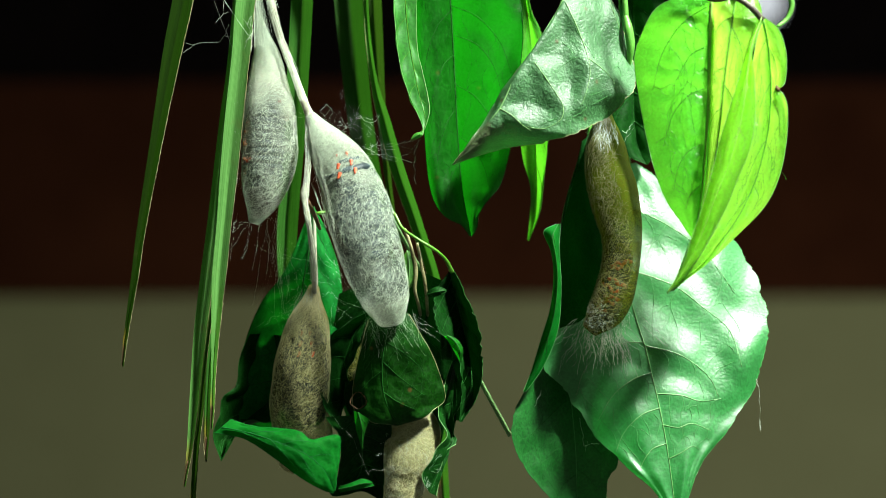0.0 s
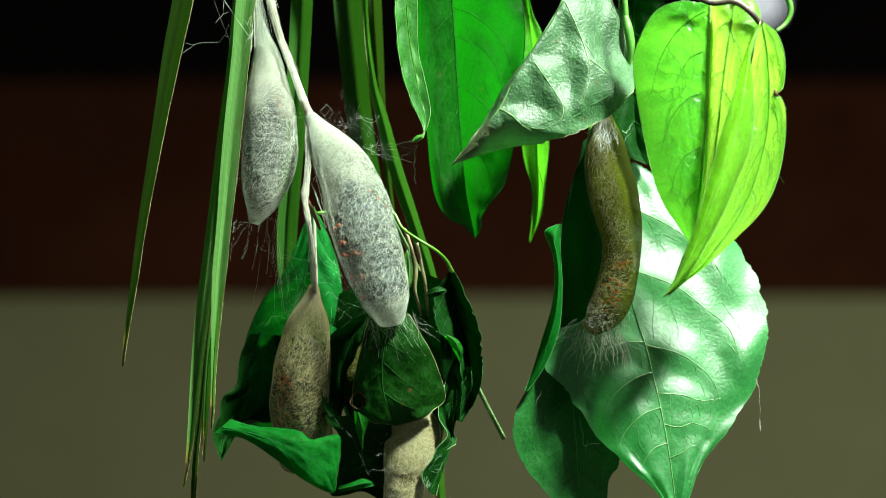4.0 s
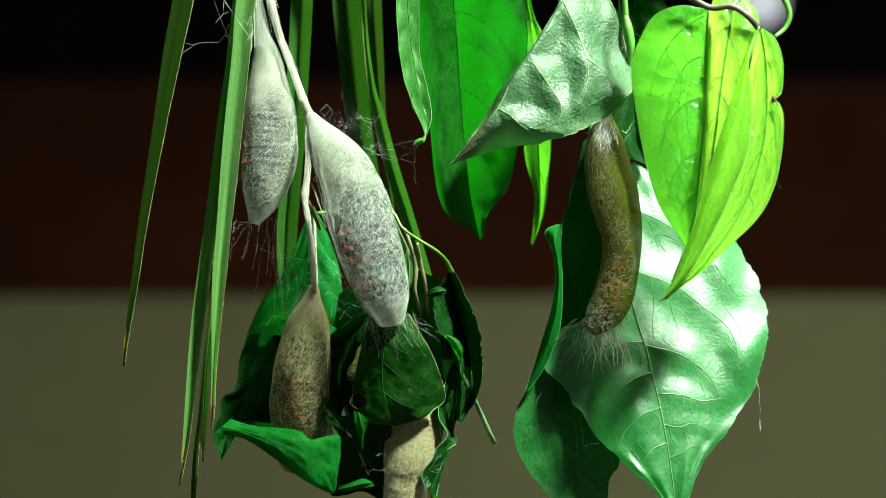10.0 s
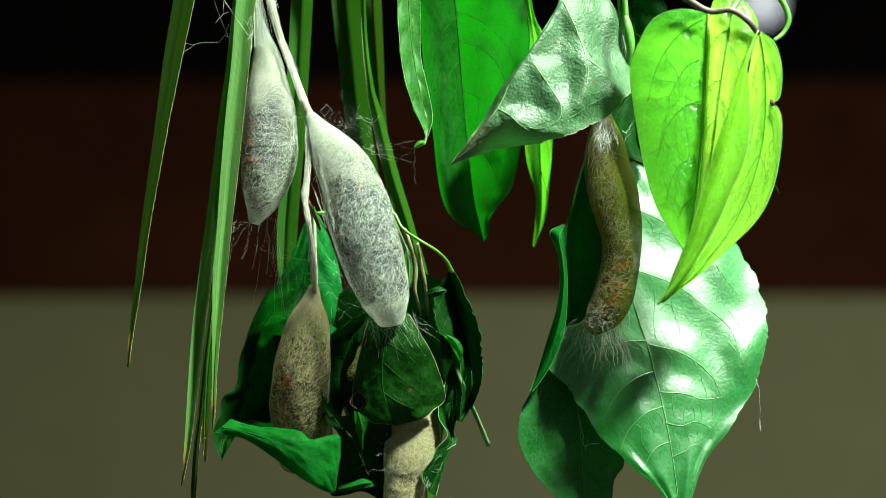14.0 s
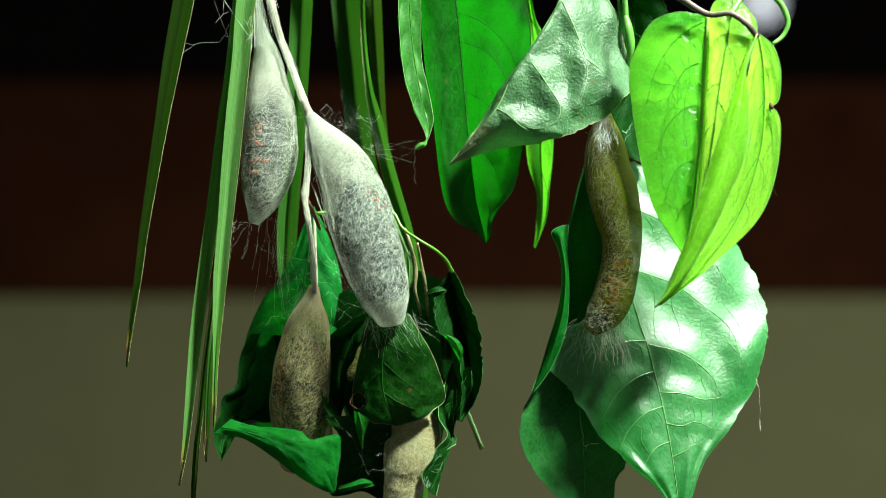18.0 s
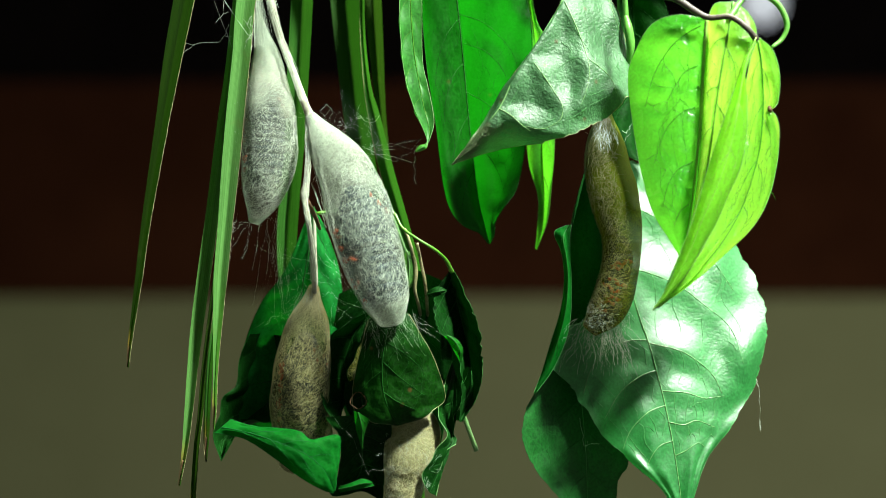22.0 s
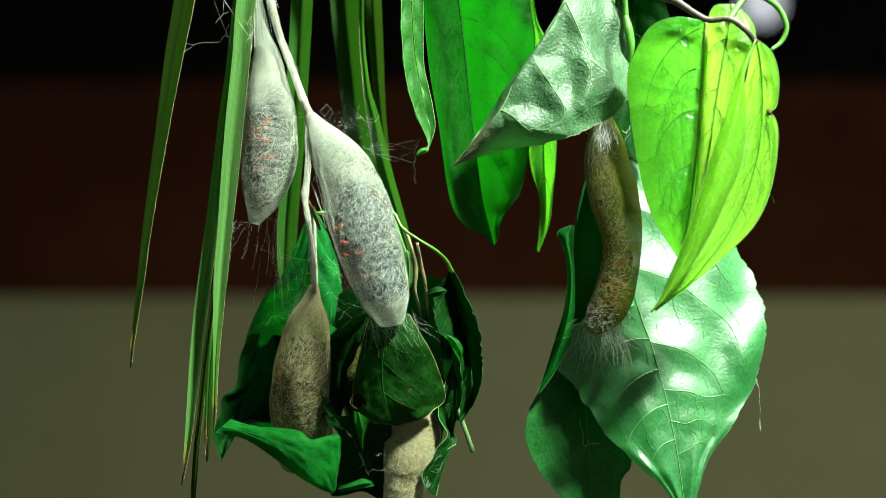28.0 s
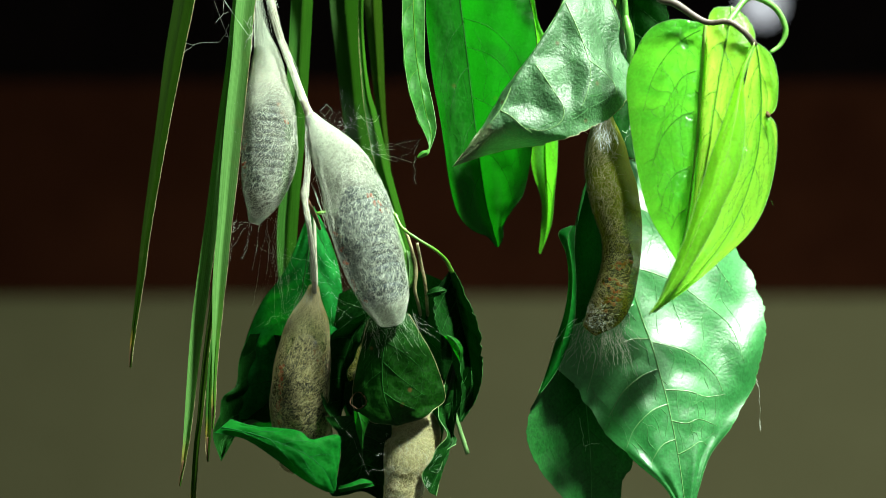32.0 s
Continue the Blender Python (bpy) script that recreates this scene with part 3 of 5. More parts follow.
edge_leaflet = palm_leaflet([(440, -150), (418, 0), (410, 100), (399, 200), (390, 300), (383, 400), (376, 480), (374, 550), (374, 650), (372, 720), (373, 758)],
                            [(474, -150), (452, 0), (442, 100), (431, 200), (421, 300), (409, 400), (401, 480), (393, 550), (383, 650), (380, 720), (376, 760)], -9, PALM_PALE,
                            "pale green ribbed palm leaflet with a withered tip", edges=(False, True))
rear_leaflet = palm_leaflet([(520, -150), (515, 0), (510, 100), (500, 240), (494, 350), (490, 440), (500, 620)],
                            [(560, -150), (554, 0), (546, 140), (540, 240), (532, 330), (524, 440), (508, 620)], 14, PALM_GRASS,
                            "folded green palm leaflet behind the silk cocoons, one half lit", tip_dry=False, edges=(False, False), keel=5.0)
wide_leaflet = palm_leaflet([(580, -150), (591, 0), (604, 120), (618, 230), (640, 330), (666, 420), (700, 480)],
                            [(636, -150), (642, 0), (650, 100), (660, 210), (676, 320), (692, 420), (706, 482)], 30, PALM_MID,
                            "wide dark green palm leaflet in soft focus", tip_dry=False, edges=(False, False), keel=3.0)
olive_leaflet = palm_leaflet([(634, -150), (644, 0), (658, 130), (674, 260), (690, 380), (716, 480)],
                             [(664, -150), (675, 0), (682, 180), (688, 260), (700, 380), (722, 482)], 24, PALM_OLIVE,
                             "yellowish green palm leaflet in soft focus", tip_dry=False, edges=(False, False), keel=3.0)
long_leaflet = palm_leaflet([(640, -150), (645, 40), (657, 150), (666, 200), (691, 300), (726, 400), (758, 500), (766, 620), (767, 750), (776, 900)],
                            [(648, -150), (654, 40), (670, 150), (687, 200), (717, 300), (750, 400), (782, 510), (788, 620), (789, 750), (797, 900)], 16, PALM_GRASS,
                            "long narrow dark green palm leaflet bent behind the leaf bundle", tip_dry=False, edges=(True, False), keel=2.5)


# ---- single hanging leaves ----
def hanging_leaf(name, left, mid, right, mat, vein_mat, label, stalk, **more):
    ob = thing(name, at(*stalk[0]), label, "leaf", "hanging leaves")
    blade, place = leaf_parts(ob, left, mid, right, mat, vein_mat, **more)
    if stalk:
        tube("stalk", stalk, [5, 4.5, 4], STALK_GREEN, ob, n=24)
    return ob, place


centre_leaf, _ = hanging_leaf(
    "hanging_leaf",
    [(770, -110, 6), (737, -40, 2), (736, 90, 2), (748, 200, 2), (756, 300, 2), (766, 350, 1), (783, 378, 0), (802, 392, 0), (816, 398, 0), (824, 408, 0), (831, 418, 0)],
    [(790, -118, 7), (797, 0, 7), (803, 100, 7), (809, 220, 7), (817, 330, 5), (827, 385, 2), (834, 419, 0)],
    [(840, -110, 6), (905, -50, 4), (925, 50, 4), (916, 160, 4), (904, 260, 4), (888, 322, 3), (872, 346, 2), (856, 366, 1), (846, 384, 1), (845, 402, 0), (836, 418, 0)],
    MID_GREEN, VEIN_DARK, "glossy mid-green pointed leaf hanging tip down", [(790, POLE_V - 6, 4), (788, -150, 6), (790, -112, 8)],
    bulge=2.6, ripple=1.4, seed=1.3, vein_r=0.5, mid_r=1.3, pillow=0.3, reach=18, cross=3, dents=0.12,
    veins=([[(797, 20), (775, 45), (758, 90), (750, 140)], [(802, 98), (784, 118), (768, 165), (762, 220)], [(808, 190), (790, 220), (776, 270), (772, 310)], [(815, 285), (800, 310), (790, 345), (788, 368)]],
           [[(798, 10), (845, 30), (885, 75), (905, 130)], [(803, 62), (845, 80), (875, 120), (893, 190)], [(807, 150), (845, 175), (872, 220), (885, 275)], [(812, 240), (840, 265), (858, 300), (866, 335)]]))
narrow_leaf, _ = hanging_leaf(
    "narrow_leaf",
    [(702, -100, -4), (697, -20, -6), (700, 50, -7), (708, 115, -7), (724, 168, -7), (744, 214, -5), (749, 232, -4)],
    [(718, -105, -2), (716, -20, -3), (722, 60, -3), (730, 110, -3), (741, 165, -3), (752, 208, -3), (750, 231, -4)],
    [(730, -100, 0), (736, -20, 0), (738, 80, 0), (747, 125, -1), (756, 165, -2), (760, 198, -3), (751, 231, -4)],
    NARROW_GREEN, VEIN_OLIVE, "narrow pale green leaf, its edge rolled inward", [(716, POLE_V - 6, 4), (714, -140, 0), (717, -102, -2)],
    bulge=-1.5, quilt=0.5, count=5, seed=2.2, vein_r=0.35, mid_r=0.8, edge_mat=VEIN_PALE)
leaf_parts(narrow_leaf, [(748, 228, -4), (744, 234, -4), (738, 235, -5), (732, 239, -5), (728, 246, -5)],
           [(749, 229, -4), (746, 236, -5), (740, 239, -6), (734, 243, -6), (728, 247, -5)],
           [(750, 230, -4), (748, 239, -5), (743, 243, -5), (736, 246, -5), (729, 248, -5)],
           NARROW_GREEN, VEIN_OLIVE, count=2, vein_r=0.3, mid_r=0.5, blade_name="curled_tip", label="tiny curled green leaf tip")
yellow_leaf, _ = hanging_leaf(
    "slender_leaf",
    [(910, -100, 16), (915, 0, 16), (920, 120, 15), (922, 262, 14), (939, 332, 12), (937, 385, 12), (933, 424, 12)],
    [(916, -104, 15), (930, 0, 17), (946, 140, 17), (948, 262, 15), (950, 335, 14), (946, 390, 13), (934, 426, 12)],
    [(926, -100, 16), (938, 10, 17), (958, 60, 17), (970, 150, 15), (969, 258, 12), (963, 318, 13), (956, 375, 13), (936, 427, 12)],
    SLENDER_GREEN, VEIN_OLIVE, "slender yellow-green leaf twisted near its tip", [(916, POLE_V - 6, 4), (914, -140, 12), (916, -100, 15)],
    bulge=0.8, quilt=0.2, count=5, seed=3.1, vein_r=0.9, mid_r=1.6)
folded_leaf, _ = hanging_leaf(
    "folded_leaf",
    [(1000, -30, -8), (985, 20, -6), (945, 90, -5), (900, 150, -5), (862, 205, -7), (836, 250, -10), (800, 292, -13)],
    [(1012, -36, -8), (993, 8, -11), (954, 72, -14), (908, 142, -16), (880, 198, -16), (848, 238, -15), (800, 292, -13)],
    [(1060, -60, -1), (1100, 40, -3), (1128, 150, -8), (1060, 218, -14), (1004, 247, -15), (930, 256, -13), (862, 271, -13), (801, 292, -13)],
    FOLDED_GREEN, VEIN_PALE, "grey-green leaf folded along its midrib, underside out", [(1010, POLE_V - 6, 4), (1012, -110, -8), (1012, -36, -12)],
    bulge=1.6, ripple=3.0, rough_edge=0.06, seed=4.4, vein_r=1.1, mid_r=2.2, edge_mat=EDGE_DRY, cross=2, pillow=2.7, reach=29, fine=0.05, dents=0.25, fine_mat=VEIN_SOFT,
    veins=([], [[(1060, -60), (1078, 0), (1096, 50), (1112, 105)], [(1000, 2), (1022, 50), (1040, 100), (1044, 132), (1037, 165), (1028, 188)], [(1042, 104), (1066, 122), (1084, 142), (1092, 165)],
                [(938, 100), (960, 130), (980, 160), (996, 187), (992, 212), (962, 228), (932, 224)], [(884, 192), (905, 204), (924, 221), (940, 232)]]))
broad_leaf, broad_place = hanging_leaf(
    "broad_leaf",
    [(1100, 290, 21), (1084, 390, 14), (1072, 480, 6), (1050, 545, -2), (1016, 574, -5), (976, 586, -6), (959, 615, -5), (962, 650, -5), (976, 668, -5), (994, 683, -4), (1008, 712, -3), (1030, 735, -3), (1044, 765, -3),
     (1080, 800, -3), (1118, 836, -4), (1146, 858, -4), (1168, 884, -5), (1184, 925, -6), (1194, 962, -7)],
    [(1112, 290, 18), (1106, 380, 14), (1106, 460, 10), (1114, 520, 7), (1128, 570, 4.5), (1142, 615, 2), (1153, 665, 0), (1166, 715, -2), (1177, 770, -3.5), (1187, 835, -5), (1194, 900, -6), (1195, 963, -7)],
    [(1124, 288, 18), (1190, 330, 17.5), (1262, 390, 16.5), (1312, 436, 15.5), (1342, 490, 13), (1353, 535, 11), (1359, 575, 9), (1358, 612, 7), (1346, 655, 5), (1336, 690, 3.5), (1312, 725, 2), (1284, 768, -0.5), (1246, 815, -3), (1223, 868, -5), (1206, 926, -6), (1196, 962, -7)],
    BROAD_GREEN, VEIN_BROAD, "broad glossy green leaf with pale raised veins", [(1096, POLE_V - 6, 4), (1100, 60, 18), (1112, 292, 22)],
    bulge=1.2, ripple=2.2, seed=5.2, vein_r=1.0, mid_r=2.0, rough_edge=0.07, margin_r=0.35, edge_mat=VEIN_SOFT, cross=5, pillow=1.3, reach=32, fine=0.06, dents=0.1, fade=0.55, fine_mat=VEIN_SOFT,
    veins=([[(1112, 545), (1085, 560), (1040, 578), (1000, 600)], [(1140, 606), (1100, 608), (1060, 625), (1032, 660), (1020, 700)], [(1152, 660), (1120, 672), (1085, 700), (1058, 745)], [(1168, 722), (1135, 735), (1105, 765), (1090, 800)], [(1180, 785), (1155, 795), (1138, 818), (1130, 842)]],
           [[(1106, 360), (1135, 376), (1175, 395), (1225, 428), (1265, 468), (1300, 520)], [(1110, 478), (1150, 489), (1200, 510), (1245, 545), (1280, 572), (1298, 598), (1313, 650)], [(1142, 612), (1195, 625), (1230, 645), (1258, 672), (1272, 702)],
            [(1163, 697), (1205, 700), (1240, 710), (1276, 706)], [(1172, 752), (1200, 757), (1225, 750), (1258, 762)], [(1184, 812), (1205, 802), (1225, 790), (1238, 796)]]))
curled_leaf, _ = hanging_leaf(
    "curled_leaf",
    [(1030, 250, 6), (998, 380, 2), (984, 500, -4), (962, 610, -4), (935, 680, -5), (916, 715, -6), (904, 765, -7), (914, 800, -7), (932, 832, -6), (966, 875, -3), (1016, 965, 4)],
    [(1042, 240, 10), (996, 380, 14), (988, 480, 14), (990, 580, 10), (1008, 690, 5), (1018, 790, 4), (1022, 890, 5), (1022, 966, 5)],
    [(1052, 250, 2), (1076, 400, -4), (1082, 480, -4), (1084, 560, 1), (1094, 700, 5), (1098, 815, 5), (1080, 850, 5), (1072, 900, 6), (1026, 966, 5)],
    CURLED_GREEN, VEIN_DARK, "dark green leaf with its edge curled inward", [(1062, POLE_V - 6, 4), (1060, 20, 12), (1042, 244, 14)],
    bulge=-0.8, ripple=2.0, seed=6.6, vein_r=0.6, mid_r=1.3, rib_mat=VEIN_SOFT, edge_mat=VEIN_LOW, margin_r=0.4, rough_edge=0.08, pillow=0.5, reach=24, cross=2, dents=0.2,
    veins=([[(1006, 640), (985, 660), (960, 690)], [(1013, 700), (980, 730), (940, 770)], [(1018, 770), (985, 795), (950, 830)], [(1020, 840), (1000, 855), (985, 880)]],
           [[(1010, 690), (1040, 720), (1075, 760)], [(1018, 760), (1045, 785), (1075, 815)], [(1020, 830), (1040, 845), (1060, 870)]]))
leaf_parts(curled_leaf,
           [(984, 397, -6), (962, 410, -7), (975, 445, -7), (980, 490, -7), (974, 545, -6), (956, 605, -6), (941, 655, -7), (926, 694, -8)],
           [(988, 397, -7), (978, 420, -11), (984, 455, -12), (987, 495, -12), (982, 550, -11), (968, 605, -10), (949, 655, -9), (928, 694, -8)],
           [(992, 397, -6), (990, 430, -8), (991, 460, -8), (993, 500, -9), (991, 560, -8), (981, 606, -8), (958, 655, -8), (930, 694, -8)],
           LOW_GREEN, VEIN_DARK, edge_mat=VEIN_SOFT, count=3, bulge=0.5, seed=6.9, vein_r=0.6, mid_r=0.8, blade_name="rolled_edge", label="rolled green leaf edge")
shade_leaf, _ = hanging_leaf(
    "shaded_leaf",
    [(1100, -60, 14), (1095, 40, 14), (1080, 140, 14), (1078, 220, 14), (1104, 270, 13), (1142, 291, 13)],
    [(1118, -64, 16), (1122, 60, 17), (1120, 150, 17), (1122, 220, 16), (1130, 265, 15), (1144, 292, 13)],
    [(1150, -60, 14), (1185, 40, 14), (1180, 140, 14), (1165, 220, 14), (1160, 265, 13), (1146, 292, 13)],
    DEEP_SHADED_GREEN, VEIN_DARK, "dark green leaf behind the others, shade put into its green", [(1124, POLE_V - 6, 4), (1120, -110, 12), (1118, -62, 16)],
    bulge=1.0, quilt=0.7, count=6, seed=7.7, vein_r=1.1, mid_r=2.0)
bud_stalk = thing("leaf_stalk", at(1096, POLE_V, 4), "light green leaf stalk with a swollen end", "stalk")
tube("stem", [(1094, POLE_V - 6, 4), (1100, -60, -4), (1106, 0, -6), (1108, 40, -6)], [5, 5, 5, 5], STALK_GREEN, bud_stalk)
tube("swollen_end", [(1107, 28, -6), (1112, 50, -7), (1116, 80, -7), (1114, 105, -6), (1112, 124, -5)], [5, 8, 8, 6, 3], STALK_GREEN, bud_stalk)

# ---- lime-green sprig ----
sprig = thing("vine_sprig", at(1300, 0, -26), "sprig of thin lime-green heart-shaped leaves, lit through", "sprig")
leaf_parts(sprig,
           [(1250, 0, -25), (1205, -4, -22), (1160, 16, -20), (1130, 72, -19), (1123, 112, -19), (1130, 170, -19), (1142, 235, -20), (1157, 295, -22), (1178, 352, -23), (1204, 392, -23), (1228, 428, -22)],
           [(1260, 0, -26), (1257, 60, -25.5), (1255, 160, -25), (1250, 250, -25), (1242, 340, -24), (1230, 429, -22)],
           [(1266, 2, -25), (1285, 20, -22), (1300, 110, -20), (1292, 240, -20), (1268, 350, -21), (1231, 428, -22)],
           LIME_DEEP, VEIN_LEAF, rib_mat=VEIN_LIME, bulge=2.6, ripple=1.2, cross=5, seed=8.1, vein_r=0.9, mid_r=3.6, blade_name="leaf", own=True, edge_mat=VEIN_PALE, pillow=-0.55, reach=16, fine=0.6, dents=0.22,
           veins=([[(1251, 12), (1225, 28), (1198, 52), (1170, 100), (1155, 160)], [(1246, 84), (1222, 98), (1204, 128), (1190, 158)], [(1244, 158), (1218, 170), (1190, 205), (1174, 260)], [(1242, 255), (1216, 270), (1199, 300), (1192, 338)], [(1238, 330), (1222, 345), (1213, 370)]],
                  [[(1253, 20), (1280, 50), (1290, 100)], [(1246, 120), (1270, 150), (1282, 200)]]))
leaf_parts(sprig,
           [(1300, -30, -26), (1272, -26, -25.6), (1261, 10, -25.6), (1258, 80, -25.6), (1256, 200, -25.6), (1248, 330, -26), (1226, 430, -28), (1187, 516, -30)],
           [(1304, -31, -26), (1302, -4, -27), (1291, 70, -29), (1281, 150, -29), (1274, 220, -29), (1262, 300, -29), (1238, 400, -29), (1187, 516, -30)],
           [(1308, -30, -26), (1332, -12, -26), (1348, 26, -27), (1330, 92, -28), (1330, 155, -27), (1322, 225, -27), (1300, 292, -27), (1268, 372, -28), (1230, 440, -29), (1188, 516, -30)],
           LIME_GREEN, VEIN_LEAF, rib_mat=VEIN_OLIVE, bulge=1.4, ripple=1.0, cross=3, seed=8.8, vein_r=0.7, mid_r=2.0, blade_name="leaf", own=True, edge_mat=VEIN_PALE, pillow=-0.35, reach=14, fine=0.6, dents=0.15,
           veins=([[(1298, 30), (1278, 40), (1266, 58)], [(1285, 120), (1272, 124), (1262, 134)], [(1278, 190), (1266, 200), (1259, 215)]], [[(1296, 50), (1310, 80), (1316, 120)], [(1282, 150), (1298, 180), (1304, 220)]]))
leaf_parts(sprig,
           [(1346, 30, -30), (1332, 62, -31), (1319, 100, -32), (1304, 150, -33), (1288, 200, -33), (1274, 250, -33), (1256, 320, -33), (1232, 400, -33), (1204, 478, -33), (1180, 518, -33)],
           [(1348, 31, -31), (1334, 70, -33), (1326, 110, -34), (1320, 160, -35), (1310, 220, -35), (1292, 285, -35), (1266, 350, -35), (1240, 420, -34), (1208, 484, -34), (1180, 519, -33)],
           [(1350, 33, -30), (1337, 75, -32), (1330, 104, -32), (1336, 140, -32), (1337, 200, -32), (1328, 260, -32), (1308, 310, -32), (1284, 370, -32), (1246, 440, -32), (1212, 488, -33), (1181, 520, -33)],
           LIME_GREEN, VEIN_LIME, bulge=1.2, ripple=0.6, cross=3, seed=9.9, vein_r=0.45, mid_r=0.8, blade_name="leaf", own=True, edge_mat=VEIN_PALE, pillow=-0.2, reach=12, fine=0.6, dents=0.12,
           veins=([[(1322, 150), (1308, 170), (1298, 205)], [(1304, 240), (1288, 262), (1272, 300)]], [[(1322, 150), (1330, 175), (1332, 210)], [(1310, 230), (1318, 255), (1312, 285)], [(1290, 300), (1296, 315), (1288, 345)]]))
leaf_parts(sprig,
           [(1346, 34, -28), (1330, 120, -25), (1318, 220, -25), (1292, 340, -26), (1246, 440, -28), (1190, 514, -30)],
           [(1351, 36, -28), (1360, 90, -26), (1364, 170, -25), (1354, 260, -25), (1320, 360, -25), (1258, 448, -27), (1190, 515, -30)],
           [(1354, 32, -28), (1378, 52, -25), (1391, 92, -24), (1392, 132, -23), (1386, 153, -23), (1372, 157, -24), (1384, 166, -24), (1393, 196, -23), (1392, 260, -22), (1372, 330, -22), (1330, 394, -23), (1262, 452, -26), (1190, 516, -30)],
           LIME_GREEN, VEIN_LEAF, bulge=1.4, ripple=1.2, cross=4, seed=9.4, vein_r=0.55, mid_r=1.4, blade_name="leaf", own=True, edge_mat=VEIN_PALE, pillow=-0.4, reach=14, fine=0.7, dents=0.2,
           veins=([[(1356, 70), (1345, 95), (1340, 130)], [(1362, 150), (1348, 180), (1340, 220)], [(1354, 250), (1335, 285), (1318, 330)], [(1330, 340), (1305, 372), (1285, 400)]],
                  [[(1358, 80), (1370, 105), (1376, 135)], [(1364, 170), (1378, 205), (1380, 245)], [(1356, 250), (1366, 280), (1362, 320)], [(1335, 330), (1342, 350), (1330, 378)]]))
tube("stem", [(1164, POLE_V - 70, 4), (1166, -120, -16), (1172, -45, -24), (1205, -32, -27), (1258, -2, -28), (1300, -4, -30), (1330, 14, -31), (1349, 36, -30)], [4, 4, 3.4, 3.6, 5.5, 6, 4.6, 5.5], STALK_BROWN, sprig, "dark woody leaf stem", n=60)
tube("tendril", [(1300, -4, -28), (1335, -48, -24), (1380, -32, -22), (1401, 4, -22), (1394, 32, -22), (1376, 48, -23)], [5, 5, 5.5, 5, 4.5, 3], STALK_GREEN, sprig, "bent green tendril", n=50)
part("bite_mark", tube_arrays([at(1374, 152, -25.2), at(1376, 158, -25.4), at(1378, 163, -25.2)], np.array([2.0, 4.5, 2.0]) * STEP, 8), DRY_BROWN, sprig, "dark brown bite mark")

# ---- twig ----
twig = thing("twig", at(478, POLE_V, 4), "grey twig wrapped in silk, forking to the cocoons", "twig")
tube("branch", [(470, POLE_V - 6, 4), (474, -60, 0), (482, 15, -4), (497, 70, -4), (520, 130, -5), (538, 180, -6), (552, 214, -8)], [9, 9, 8, 7.5, 6.5, 6.5, 8], TWIG_GREY, twig, n=110, sides=12, rough=0.3)
tube("fork", [(543, 192, -6), (545, 260, -10), (544, 310, -15), (539, 350, -19), (546, 395, -20), (552, 440, -17), (556, 490, -12), (556, 530, -7)], [4.5, 4.5, 5, 6.5, 5, 4.2, 4, 6], TWIG_GREY, twig, n=90, sides=12, rough=0.35)
tube("spur", [(541, 355, -18), (556, 380, -9), (566, 405, 0)], [6, 4, 3], DRY_BROWN, twig, "short brown spur", n=14)

# ---- leaf bundle ----
bundle = thing("leaf_bundle", at(556, 370, 6), "bundle of curled dark green leaves, shade put into the inner ones, bound with silk", "leaf bundle")
BUNDLE = dict(own=True, blade_name="leaf", vein_r=0.7, mid_r=1.5)
leaf_parts(bundle, [(548, 372, 8), (505, 478, 8), (466, 530, 8), (440, 588, 8), (424, 650, 8), (410, 735, 8)],
           [(556, 366, 6), (545, 450, 5), (528, 550, 6), (505, 660, 8), (450, 755, 8)],
           [(572, 395, 9), (598, 468, 9), (608, 540, 8), (604, 620, 8), (570, 700, 8), (500, 768, 8)],
           BACK_GREEN, VEIN_DARK, bulge=1.0, quilt=0.8, count=6, ripple=2.0, seed=10.2, **BUNDLE)
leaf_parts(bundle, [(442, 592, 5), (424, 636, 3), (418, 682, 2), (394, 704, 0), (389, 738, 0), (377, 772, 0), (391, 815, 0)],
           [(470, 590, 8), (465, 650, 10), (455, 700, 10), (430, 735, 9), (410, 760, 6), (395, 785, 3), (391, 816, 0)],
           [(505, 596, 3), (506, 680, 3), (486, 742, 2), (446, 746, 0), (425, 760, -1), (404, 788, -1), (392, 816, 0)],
           DEEP_SHADED_GREEN, VEIN_DARK, bulge=-1.2, quilt=0.6, count=5, ripple=2.0, seed=10.9, **BUNDLE)
leaf_parts(bundle, [(380, 766, -10), (430, 776, -11), (476, 804, -12), (532, 846, -13), (572, 868, -12), (590, 873, -10)],
           [(392, 756, -10), (440, 766, -13), (500, 786, -14), (548, 808, -14), (576, 836, -13), (592, 870, -10)],
           [(408, 742, -8), (445, 754, -10), (500, 758, -11), (532, 764, -12), (552, 778, -12), (598, 770, -11), (602, 800, -10), (594, 868, -10)],
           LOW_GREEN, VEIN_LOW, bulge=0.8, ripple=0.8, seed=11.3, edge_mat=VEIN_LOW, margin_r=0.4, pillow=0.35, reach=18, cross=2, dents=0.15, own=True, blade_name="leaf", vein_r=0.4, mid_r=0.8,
           veins=([[(430, 766), (450, 778), (478, 796)], [(480, 780), (505, 806), (530, 836)], [(530, 802), (545, 826), (562, 852)]], [[(440, 766), (470, 764), (500, 764)], [(500, 786), (530, 780), (560, 786)], [(548, 810), (570, 804), (592, 808)]]))
